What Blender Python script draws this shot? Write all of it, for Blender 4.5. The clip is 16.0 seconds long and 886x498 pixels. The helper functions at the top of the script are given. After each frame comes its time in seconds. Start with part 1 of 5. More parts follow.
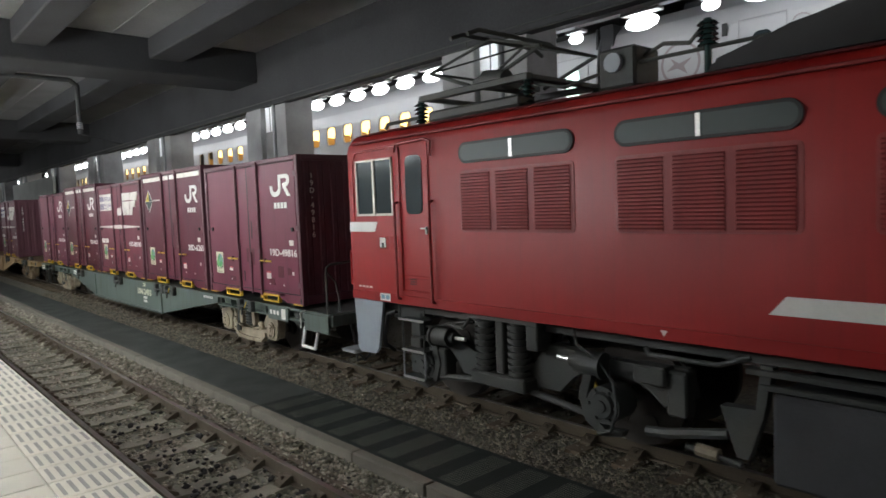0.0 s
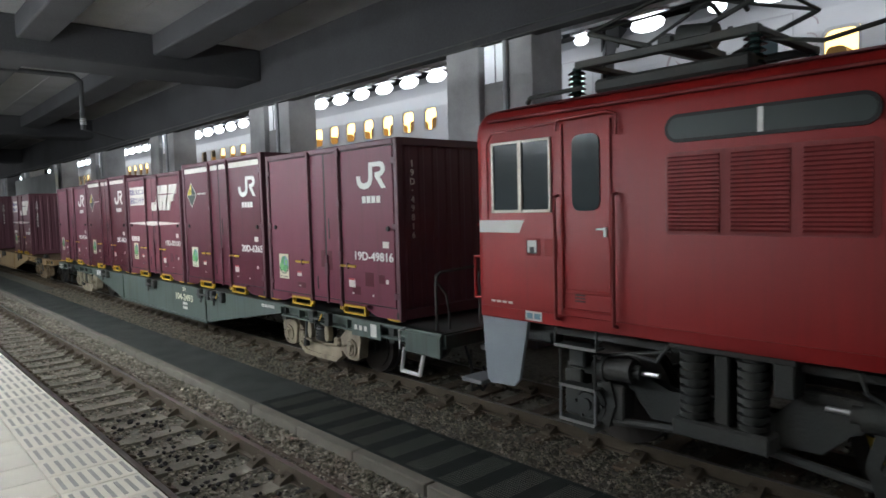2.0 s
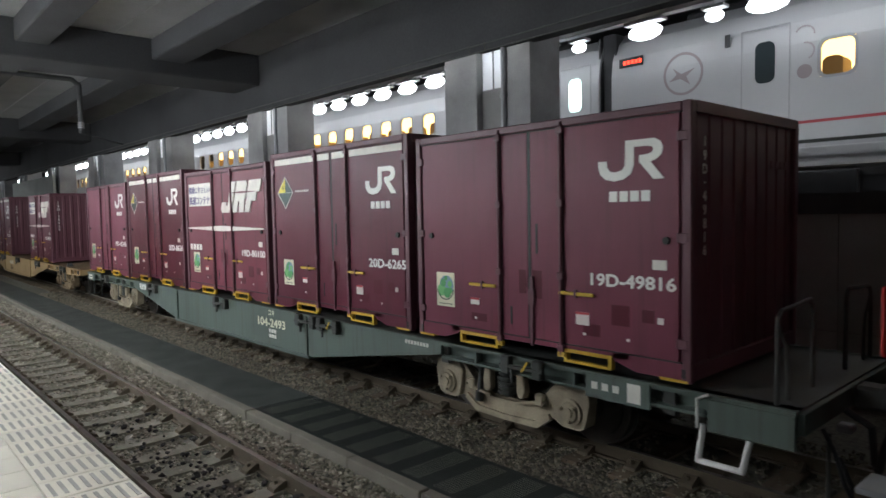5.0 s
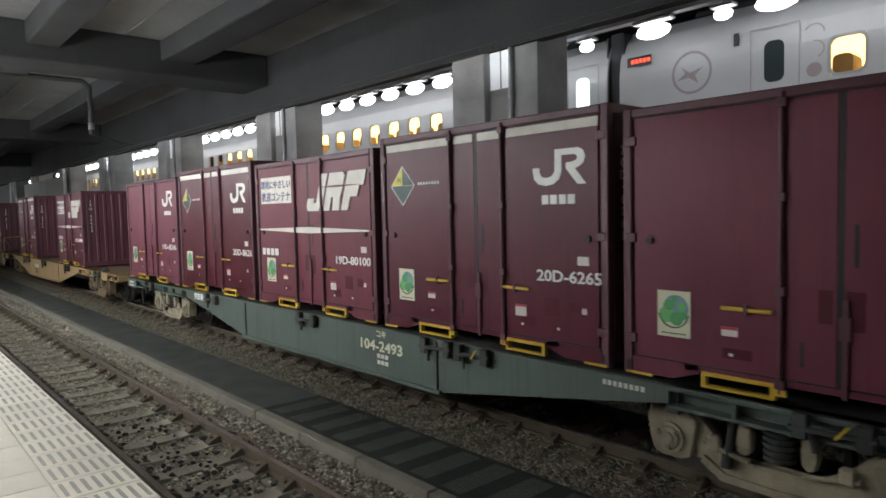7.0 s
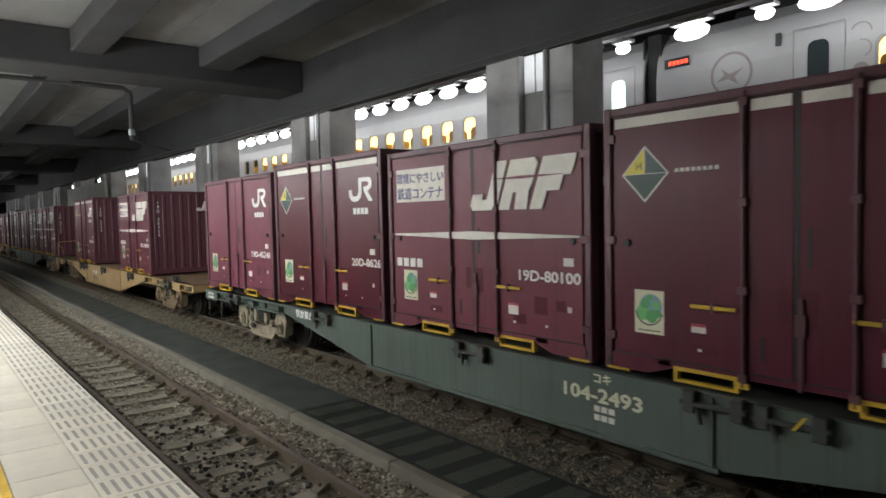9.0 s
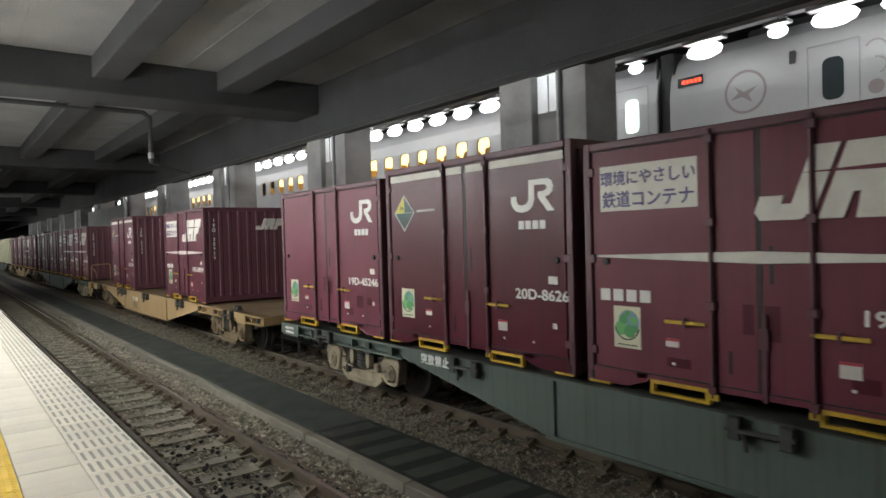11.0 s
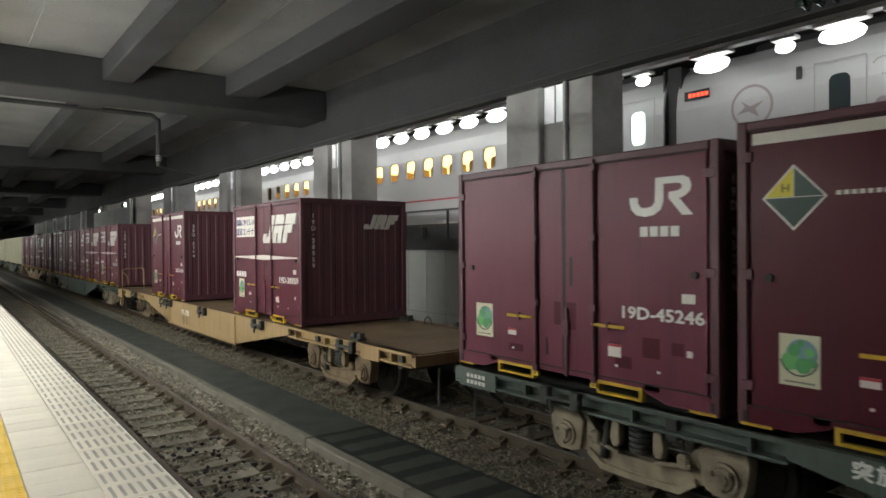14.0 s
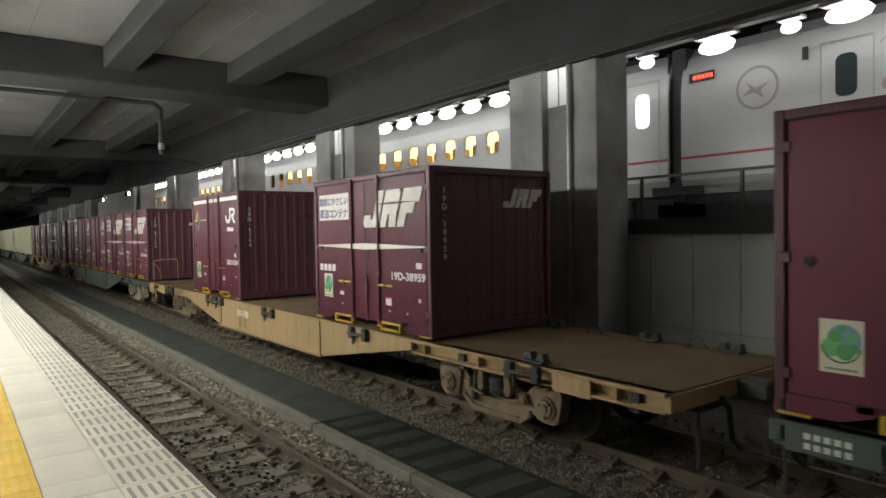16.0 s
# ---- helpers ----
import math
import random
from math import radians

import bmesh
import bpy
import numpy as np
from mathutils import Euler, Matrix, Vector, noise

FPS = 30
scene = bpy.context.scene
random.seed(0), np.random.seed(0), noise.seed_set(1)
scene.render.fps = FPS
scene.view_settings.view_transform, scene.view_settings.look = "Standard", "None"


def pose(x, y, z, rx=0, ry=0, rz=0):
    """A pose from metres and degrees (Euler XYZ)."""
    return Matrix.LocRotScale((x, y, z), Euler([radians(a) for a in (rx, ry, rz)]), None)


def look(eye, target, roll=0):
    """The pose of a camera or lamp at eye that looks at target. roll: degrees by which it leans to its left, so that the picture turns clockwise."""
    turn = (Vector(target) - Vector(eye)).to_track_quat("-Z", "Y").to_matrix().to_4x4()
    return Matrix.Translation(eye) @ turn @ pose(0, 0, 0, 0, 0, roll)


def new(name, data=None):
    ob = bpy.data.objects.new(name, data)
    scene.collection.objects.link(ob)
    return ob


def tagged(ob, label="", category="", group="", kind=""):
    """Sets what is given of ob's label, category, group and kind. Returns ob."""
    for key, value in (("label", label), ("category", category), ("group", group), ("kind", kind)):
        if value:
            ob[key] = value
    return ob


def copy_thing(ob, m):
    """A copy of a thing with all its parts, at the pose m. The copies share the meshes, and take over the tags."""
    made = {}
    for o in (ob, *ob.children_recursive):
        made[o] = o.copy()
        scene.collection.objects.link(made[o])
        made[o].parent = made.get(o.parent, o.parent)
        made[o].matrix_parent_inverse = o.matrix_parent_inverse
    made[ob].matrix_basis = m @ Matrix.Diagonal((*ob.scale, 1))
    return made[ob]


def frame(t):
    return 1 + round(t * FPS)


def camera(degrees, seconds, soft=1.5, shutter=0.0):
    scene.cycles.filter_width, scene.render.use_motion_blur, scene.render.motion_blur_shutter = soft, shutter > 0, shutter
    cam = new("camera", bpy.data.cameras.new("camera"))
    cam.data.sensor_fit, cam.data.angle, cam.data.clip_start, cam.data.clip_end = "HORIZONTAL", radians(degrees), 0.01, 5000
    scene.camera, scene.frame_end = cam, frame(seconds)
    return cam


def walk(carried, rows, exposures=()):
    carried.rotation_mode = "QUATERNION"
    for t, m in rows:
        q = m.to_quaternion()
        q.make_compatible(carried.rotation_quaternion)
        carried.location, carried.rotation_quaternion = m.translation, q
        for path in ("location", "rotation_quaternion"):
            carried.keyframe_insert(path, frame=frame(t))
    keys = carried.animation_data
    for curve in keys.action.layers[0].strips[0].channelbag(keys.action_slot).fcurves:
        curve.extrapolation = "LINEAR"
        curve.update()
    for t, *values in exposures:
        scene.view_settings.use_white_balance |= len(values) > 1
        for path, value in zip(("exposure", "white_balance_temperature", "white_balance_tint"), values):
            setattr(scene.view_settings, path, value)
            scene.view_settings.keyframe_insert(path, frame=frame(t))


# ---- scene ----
# Camera on the platform; x runs across the tracks, y along them, z = 0 at the rail heads.
cam = camera(67.93, 16.0, soft=1.6, shutter=0.4)
EYE = (0.0, 0.0, 2.592)
PATH = [(0.0, -42.1, -3.84, -2.18, -0.014, -0.052, 0.013), (0.5, -42.17, -3.93, -1.69, -0.009, -0.021, 0.009), (1.0, -42.16, -3.91, -2.12, -0.014, -0.009, -0.002),
        (1.5, -42.01, -3.84, -1.86, -0.001, -0.021, -0.011), (2.0, -42.01, -3.74, -1.49, -0.012, -0.012, -0.01), (2.5, -42.08, -3.72, -1.36, -0.004, 0.004, -0.003),
        (3.0, -42.26, -3.54, -1.32, -0.011, -0.005, -0.012), (3.5, -42.31, -3.39, -1.1, 0.005, -0.003, -0.017), (4.0, -42.37, -3.3, -0.98, 0.015, -0.001, -0.009),
        (6.5, -41.69, -3.26, -1.36, -0.008, -0.053, 0.006), (7.0, -41.49, -3.32, -1.28, 0.001, -0.033, 0.015), (7.5, -41.28, -3.34, -1.28, 0.024, -0.022, 0.014),
        (8.0, -40.08, -3.07, -1.42, 0.027, -0.049, 0.002), (8.5, -39.15, -3.0, -1.2, 0.019, 0.03, 0.005), (9.0, -38.78, -2.84, -1.22, 0.001, 0.032, -0.003),
        (11.5, -37.07, -0.72, -1.36, 0.006, 0.002, 0.002), (12.0, -36.81, -0.44, -0.84, 0.012, 0.019, 0.007), (12.5, -36.53, -0.31, -0.71, 0.023, 0.052, 0.013),
        (13.0, -36.53, -0.23, -0.72, 0.013, 0.049, 0.008), (13.5, -36.92, -0.28, -1.23, -0.003, 0.029, 0.005), (14.0, -37.17, -0.37, -0.43, -0.026, -0.012, -0.005),
        (14.5, -37.3, -0.82, -0.63, 0.002, 0.04, 0.004), (15.0, -37.26, -1.07, -0.86, -0.01, 0.016, -0.005), (15.5, -37.13, -1.39, -0.59, -0.009, 0.025, -0.01),
        (16.0, -36.82, -1.59, -0.96, -0.02, 0.001, -0.014)]


def aim(eye, yaw, pitch):
    w, p = radians(yaw), radians(pitch)
    return eye + Vector((-math.sin(w) * math.cos(p), math.cos(w) * math.cos(p), math.sin(p)))


EYES = [Vector(EYE) + Vector(row[4:]) for row in PATH]
walk(cam, [(row[0], look(eye, aim(eye, row[1], row[2]), row[3])) for row, eye in zip(PATH, EYES)],
     [(0.0, 0.0, 6450, 10), (1.5, 0.0, 6150, 10), (3.5, 0.0, 6150, 10), (7.0, 0.0, 6500, 10), (9.0, 0.0, 6700, 10), (12.5, 0.0, 6800, 8), (16.0, 0.0, 7000, 7)])

# ---- world and light: a covered station at night, lit by tube lamps ----
world = bpy.data.worlds.new("night")
world.use_nodes = True
world.node_tree.nodes["Background"].inputs[0].default_value = (0.02, 0.025, 0.04, 1)
world.node_tree.nodes["Background"].inputs[1].default_value = 0.05
scene.world = world


COOL = (0.93, 0.97, 1.0)


# ---- materials ----
def material(name, color, rough=0.6, metal=0.0, vary=0.25, scale=6.0, bump=0.15, fine=60.0, dirt=None, dirt_amount=0.4, per_object=0.0, emit=None, spec=0.5):
    m = bpy.data.materials.new(name)
    m.use_nodes = True
    nt = m.node_tree
    n, ln = nt.nodes, nt.links
    b = n["Principled BSDF"]
    b.inputs["Roughness"].default_value, b.inputs["Metallic"].default_value = rough, metal
    b.inputs["Specular IOR Level"].default_value = spec
    tc = n.new("ShaderNodeTexCoord")
    big, small = n.new("ShaderNodeTexNoise"), n.new("ShaderNodeTexNoise")
    big.inputs["Scale"].default_value, small.inputs["Scale"].default_value = scale * 0.35, fine
    big.inputs["Detail"].default_value, small.inputs["Detail"].default_value = 6, 4
    for t in (big, small):
        ln.new(tc.outputs["Object"], t.inputs["Vector"])
    mix = n.new("ShaderNodeMix")
    mix.data_type = "RGBA"
    dark = dirt or tuple(c * (1 - 0.75 * vary) for c in color)
    mix.inputs["A"].default_value, mix.inputs["B"].default_value = (*color, 1), (*dark, 1)
    ramp = n.new("ShaderNodeMapRange")
    ramp.inputs["From Min"].default_value, ramp.inputs["From Max"].default_value = 0.42, 0.72
    ramp.inputs["To Max"].default_value = dirt_amount if dirt else 1.0
    ln.new(big.outputs["Fac"], ramp.inputs["Value"])
    ln.new(ramp.outputs["Result"], mix.inputs["Factor"])
    hsv = n.new("ShaderNodeHueSaturation")
    val = n.new("ShaderNodeMapRange")
    val.inputs["To Min"].default_value, val.inputs["To Max"].default_value = 1 - vary * 0.6, 1 + vary * 0.6
    ln.new(small.outputs["Fac"], val.inputs["Value"])
    last = val.outputs["Result"]
    if per_object:
        info, mul, rng = n.new("ShaderNodeObjectInfo"), n.new("ShaderNodeMath"), n.new("ShaderNodeMapRange")
        mul.operation = "MULTIPLY"
        rng.inputs["To Min"].default_value, rng.inputs["To Max"].default_value = 1 - per_object, 1 + per_object
        ln.new(info.outputs["Random"], rng.inputs["Value"])
        ln.new(rng.outputs["Result"], mul.inputs[0])
        ln.new(last, mul.inputs[1])
        last = mul.outputs[0]
    ln.new(last, hsv.inputs["Value"])
    ln.new(mix.outputs["Result"], hsv.inputs["Color"])
    ln.new(hsv.outputs["Color"], b.inputs["Base Color"])
    rr = n.new("ShaderNodeMapRange")
    rr.inputs["To Min"].default_value, rr.inputs["To Max"].default_value = max(0.03, rough - 0.12), min(1, rough + 0.12)
    ln.new(big.outputs["Fac"], rr.inputs["Value"])
    ln.new(rr.outputs["Result"], b.inputs["Roughness"])
    if bump:
        bp = n.new("ShaderNodeBump")
        bp.inputs["Strength"].default_value, bp.inputs["Distance"].default_value = bump, 0.01
        ln.new(small.outputs["Fac"], bp.inputs["Height"])
        ln.new(bp.outputs["Normal"], b.inputs["Normal"])
    if emit:
        b.inputs["Emission Color"].default_value, b.inputs["Emission Strength"].default_value = (*emit[0], 1), emit[1]
    return m


def by_stone(m, lo, hi):
    """Give each loose stone of a joined mesh its own shade."""
    nt = m.node_tree
    g, r, mul = nt.nodes.new("ShaderNodeNewGeometry"), nt.nodes.new("ShaderNodeMapRange"), nt.nodes.new("ShaderNodeMath")
    r.inputs["To Min"].default_value, r.inputs["To Max"].default_value = lo, hi
    mul.operation = "MULTIPLY"
    hsv = next(a for a in nt.nodes if a.type == "HUE_SAT")
    old = hsv.inputs["Value"].links[0].from_socket
    nt.links.new(g.outputs["Random Per Island"], r.inputs["Value"])
    nt.links.new(r.outputs["Result"], mul.inputs[0])
    nt.links.new(old, mul.inputs[1])
    nt.links.new(mul.outputs[0], hsv.inputs["Value"])
    return m


def streaked(name, color, streak, rough, amount=0.5, metal=0.0, bump=0.1):
    """Paint with rain streaks that run down, and fine grain."""
    m = material(name, color, rough, metal, 0.16, 2.5, bump, 90.0)
    nt = m.node_tree
    n, ln = nt.nodes, nt.links
    tc = next(a for a in n if a.type == "TEX_COORD")
    mp, tex, rg, mx = n.new("ShaderNodeMapping"), n.new("ShaderNodeTexNoise"), n.new("ShaderNodeMapRange"), n.new("ShaderNodeMix")
    mp.inputs["Scale"].default_value = (9, 9, 0.5)
    tex.inputs["Scale"].default_value, tex.inputs["Detail"].default_value = 1.6, 7
    rg.inputs["From Min"].default_value, rg.inputs["From Max"].default_value, rg.inputs["To Max"].default_value = 0.5, 0.78, amount
    mx.data_type = "RGBA"
    mx.inputs["B"].default_value = (*streak, 1)
    ln.new(tc.outputs["Object"], mp.inputs["Vector"])
    ln.new(mp.outputs["Vector"], tex.inputs["Vector"])
    ln.new(tex.outputs["Fac"], rg.inputs["Value"])
    hsv = next(a for a in n if a.type == "HUE_SAT")
    ln.new(hsv.outputs["Color"], mx.inputs["A"])
    ln.new(rg.outputs["Result"], mx.inputs["Factor"])
    ln.new(mx.outputs["Result"], n["Principled BSDF"].inputs["Base Color"])
    return m


def glow(name, color, strength):
    m = bpy.data.materials.new(name)
    m.use_nodes = True
    b = m.node_tree.nodes["Principled BSDF"]
    b.inputs["Base Color"].default_value = (*color, 1)
    b.inputs["Emission Color"].default_value, b.inputs["Emission Strength"].default_value = (*color, 1), strength
    return m


def glass(name, tint, rough=0.04, spec=0.5):
    m = bpy.data.materials.new(name)
    m.use_nodes = True
    b = m.node_tree.nodes["Principled BSDF"]
    b.inputs["Base Color"].default_value = (*tint, 1)
    b.inputs["Roughness"].default_value, b.inputs["Metallic"].default_value = rough, 0.0
    b.inputs["Specular IOR Level"].default_value = spec
    return m


MAROON = streaked("maroon_container_paint", (0.1, 0.0185, 0.033), (0.056, 0.015, 0.022), 0.42, 0.5)
MAROON_FADED = streaked("sun_faded_maroon_paint", (0.16, 0.04, 0.063), (0.095, 0.033, 0.044), 0.45, 0.5)
MAROON_DEEP = streaked("newer_deep_maroon_paint", (0.086, 0.013, 0.023), (0.05, 0.012, 0.018), 0.36, 0.5)
MAROON_BROWN = streaked("brownish_maroon_paint", (0.16, 0.041, 0.058), (0.095, 0.032, 0.04), 0.45, 0.5)
for _m in (MAROON, MAROON_FADED, MAROON_DEEP, MAROON_BROWN):
    _m.node_tree.nodes["Principled BSDF"].inputs["Specular IOR Level"].default_value = 0.25
SLOGANBLUE = material("violet_slogan_print", (0.09, 0.07, 0.2), 0.5, 0, 0.1, 8, 0.02)
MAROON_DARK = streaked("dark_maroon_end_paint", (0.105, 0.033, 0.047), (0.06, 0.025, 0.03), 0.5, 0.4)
RUBBER = material("black_rubber", (0.015, 0.014, 0.015), 0.6, 0, 0.3, 8, 0.1)
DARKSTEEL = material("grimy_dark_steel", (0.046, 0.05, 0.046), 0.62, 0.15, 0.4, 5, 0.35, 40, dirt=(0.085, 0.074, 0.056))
RED = streaked("red_locomotive_paint", (0.3, 0.0125, 0.0115), (0.19, 0.014, 0.012), 0.44, 0.4, 0, 0.05)
RED.node_tree.nodes["Principled BSDF"].inputs["Specular IOR Level"].default_value = 0.35
RED_DARK = streaked("weathered_red_louvre_paint", (0.25, 0.022, 0.022), (0.13, 0.02, 0.02), 0.5, 0.4)
ROOFRED = material("dull_red_roof_paint", (0.2, 0.025, 0.025), 0.7, 0, 0.4, 5, 0.2)
WINDOWFRAME = material("worn_beige_window_frame", (0.62, 0.58, 0.5), 0.5, 0.2, 0.25, 8, 0.1)
WHITE = material("white_marking_paint", (0.78, 0.78, 0.74), 0.5, 0, 0.14, 10, 0.05)
WHITEWORN = material("worn_white_marking_paint", (0.72, 0.7, 0.64), 0.6, 0, 0.2, 14, 0.05)
CREAM = material("cream_sticker", (0.7, 0.69, 0.5), 0.5, 0, 0.1, 8, 0.02)
LEAFGREEN = material("light_green_sticker_print", (0.16, 0.5, 0.16), 0.5, 0, 0.1, 8, 0.02)
GREEN = material("green_sticker_print", (0.09, 0.36, 0.12), 0.5, 0, 0.1, 8, 0.02)
BLUE = material("blue_grey_sticker_print", (0.2, 0.34, 0.42), 0.5, 0, 0.1, 8, 0.02)
YELLOW = material("yellow_fitting_paint", (0.6, 0.4, 0.03), 0.5, 0, 0.35, 14, 0.1, dirt=(0.2, 0.12, 0.04))
YELLOWDIA = material("yellow_diamond_paint", (0.65, 0.55, 0.05), 0.5, 0, 0.15, 10, 0.04)
DARKGREEN = material("dark_green_diamond_paint", (0.02, 0.05, 0.04), 0.5, 0, 0.15, 10, 0.04)
WAGON = streaked("grey_green_wagon_paint", (0.085, 0.112, 0.094), (0.055, 0.052, 0.038), 0.6, 0.6)
TAN = streaked("tan_wagon_paint", (0.37, 0.255, 0.12), (0.2, 0.11, 0.05), 0.6, 0.6)
DECK = material("rusty_brown_deck", (0.16, 0.105, 0.052), 0.8, 0.1, 0.45, 3, 0.3, 30, dirt=(0.06, 0.045, 0.035))
BOGIE = material("dusty_beige_bogie_steel", (0.34, 0.29, 0.2), 0.7, 0.05, 0.4, 8, 0.3, 40, dirt=(0.12, 0.095, 0.07), dirt_amount=0.8)
BOGIE_TAN = material("rusty_tan_bogie_steel", (0.2, 0.145, 0.08), 0.75, 0.05, 0.4, 8, 0.3, 40, dirt=(0.08, 0.055, 0.033), dirt_amount=0.8)
WHEEL = material("worn_wheel_steel", (0.1, 0.09, 0.08), 0.45, 0.7, 0.35, 8, 0.1)
SKIRT = material("grey_blue_skirt_paint", (0.33, 0.37, 0.4), 0.5, 0, 0.2, 4, 0.08)
CABGLASS = glass("dark_cab_glass", (0.04, 0.052, 0.056), 0.1)
GREYGLASS = glass("grey_green_machine_room_glass", (0.045, 0.06, 0.058), 0.5)
ALU = material("bare_aluminium_frame", (0.6, 0.6, 0.58), 0.35, 0.8, 0.15, 10, 0.05)
INSULATOR = material("dark_green_insulator_glaze", (0.03, 0.06, 0.055), 0.2, 0, 0.2, 10, 0.02)
STEEL = material("galvanised_steel", (0.35, 0.36, 0.37), 0.5, 0.5, 0.25, 8, 0.1)
RAILHEAD = material("polished_rail_head", (0.3, 0.27, 0.24), 0.35, 0.85, 0.25, 10, 0.05)
RUST = material("rusty_rail_side", (0.078, 0.06, 0.037), 0.85, 0.1, 0.4, 10, 0.4, 50, dirt=(0.05, 0.035, 0.028))
SLEEPER = material("dusty_concrete_sleeper", (0.19, 0.17, 0.13), 0.9, 0, 0.35, 8, 0.4, 50, per_object=0.15)
SLEEPERBROWN = material("brown_stained_sleeper", (0.115, 0.085, 0.052), 0.9, 0, 0.4, 8, 0.4, 50, per_object=0.2)
BALLAST = material("ballast_bed", (0.165, 0.15, 0.115), 0.95, 0, 0.7, 40, 1.0, 34)
STRIP = material("dusty_pale_strip", (0.3, 0.3, 0.25), 0.8, 0, 0.35, 9, 0.2, 60)
GRATE = material("dull_grating_steel", (0.035, 0.044, 0.038), 0.6, 0.3, 0.3, 10, 0.1)
STONE = by_stone(material("crushed_stone", (0.25, 0.228, 0.175), 0.95, 0, 0.4, 20, 0.4, 60), 0.55, 1.5)
BROWNSTONE = by_stone(material("dark_brown_crushed_stone", (0.165, 0.145, 0.108), 0.95, 0, 0.4, 20, 0.4, 60), 0.5, 1.6)
CLOD = material("sooty_clods", (0.03, 0.027, 0.024), 0.95, 0, 0.4, 20, 0.4, 60)
KERB = material("old_concrete_kerb", (0.14, 0.127, 0.1), 0.9, 0, 0.35, 6, 0.35, 60, dirt=(0.08, 0.072, 0.058), per_object=0.1)
WALKWAY = material("dark_rubber_walkway", (0.026, 0.033, 0.027), 0.75, 0, 0.4, 6, 0.3, 80)
PLATFORMTILE = material("pale_platform_tile", (0.69, 0.65, 0.54), 0.5, 0, 0.12, 6, 0.08, 90, dirt=(0.5, 0.47, 0.4), dirt_amount=0.55, per_object=0.07)
GROOVE = material("dark_grip_strip", (0.34, 0.33, 0.29), 0.8, 0, 0.25, 12, 0.2)
TACTILE = material("yellow_tactile_tile", (0.72, 0.47, 0.04), 0.55, 0, 0.15, 8, 0.1, per_object=0.06)
GROUT = material("grey_grout_and_platform_slab", (0.16, 0.145, 0.115), 0.9, 0, 0.3, 10, 0.3)
CONCRETE = material("grey_station_concrete", (0.28, 0.275, 0.27), 0.85, 0, 0.25, 2.0, 0.25, 30, dirt=(0.12, 0.115, 0.11), dirt_amount=0.7)
COLUMN = material("pale_grey_column_paint", (0.38, 0.38, 0.38), 0.75, 0, 0.2, 2.0, 0.2, 30, dirt=(0.12, 0.115, 0.11), dirt_amount=0.7)
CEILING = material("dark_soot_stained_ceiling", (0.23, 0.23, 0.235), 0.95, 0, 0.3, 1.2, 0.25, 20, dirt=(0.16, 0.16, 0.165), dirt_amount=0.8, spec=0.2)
# beam shade is put into this colour, well below the slab's
BEAM = material("shade_darkened_beam", (0.055, 0.056, 0.059), 0.95, 0, 0.35, 1.2, 0.25, 20, dirt=(0.04, 0.04, 0.042), dirt_amount=0.8, spec=0.15)
ARMGREY = material("dull_dark_grey_arm_paint", (0.035, 0.036, 0.038), 0.7, 0.1, 0.3, 6, 0.1)
WALLPANEL = material("pale_grey_wall_panel", (0.46, 0.49, 0.46), 0.7, 0, 0.18, 3, 0.12, 40, per_object=0.05)
TRAINWHITE = material("white_train_paint", (0.54, 0.54, 0.55), 0.35, 0, 0.06, 3, 0.03)
TRAINGREY = material("grey_train_lower_paint", (0.42, 0.42, 0.43), 0.4, 0, 0.1, 3, 0.03)
STRIPE = material("red_belt_paint", (0.45, 0.05, 0.06), 0.4, 0, 0.1, 5, 0.03)
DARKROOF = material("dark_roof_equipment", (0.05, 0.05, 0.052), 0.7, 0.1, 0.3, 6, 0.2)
EMBLEM = material("grey_emblem_print", (0.36, 0.3, 0.31), 0.5, 0, 0.1, 6, 0.02)
# lining and door pane glow themselves, instead of lamps inside the cars
CABIN = glow("glowing_cabin_lining", (1.0, 0.72, 0.3), 2.6)
VESTIBULE = glow("glowing_vestibule_pane", (0.75, 1.0, 0.9), 2.0)
SEAT = material("brown_seat_cloth", (0.3, 0.2, 0.09), 0.9, 0, 0.2, 10, 0.1)
TUBE = glow("far_platform_tube", (0.93, 0.97, 1.0), 6.5)
DOWNTUBE = glow("boxed_fill_tube", (0.97, 0.98, 1.0), 55.0)
HALL = material("dull_hall_paint", (0.12, 0.12, 0.125), 0.8, 0, 0.2, 2, 0.1)
NEARTUBE = glow("near_platform_tube", (0.95, 0.98, 1.0), 112.0)
# glow for the rods added behind the frosted panes
PANEFILL = glow("added_fill_behind_pane", (0.95, 0.98, 1.0), 60.0)
LEDRED = glow("red_led_lettering", (1.0, 0.05, 0.02), 4.0)
FROSTED = bpy.data.materials.new("frosted_panel")
FROSTED.use_nodes = True
_n = FROSTED.node_tree.nodes
_t, _d, _m = _n.new("ShaderNodeBsdfTranslucent"), _n.new("ShaderNodeBsdfDiffuse"), _n.new("ShaderNodeMixShader")
_t.inputs["Color"].default_value, _d.inputs["Color"].default_value, _m.inputs["Fac"].default_value = (0.95, 0.96, 0.97, 1), (0.8, 0.8, 0.8, 1), 0.05
FROSTED.node_tree.links.new(_t.outputs[0], _m.inputs[1])
FROSTED.node_tree.links.new(_d.outputs[0], _m.inputs[2])
FROSTED.node_tree.links.new(_m.outputs[0], _n["Material Output"].inputs["Surface"])
BLACK = material("black_display_face", (0.012, 0.012, 0.013), 0.4, 0, 0.1, 6, 0.02)


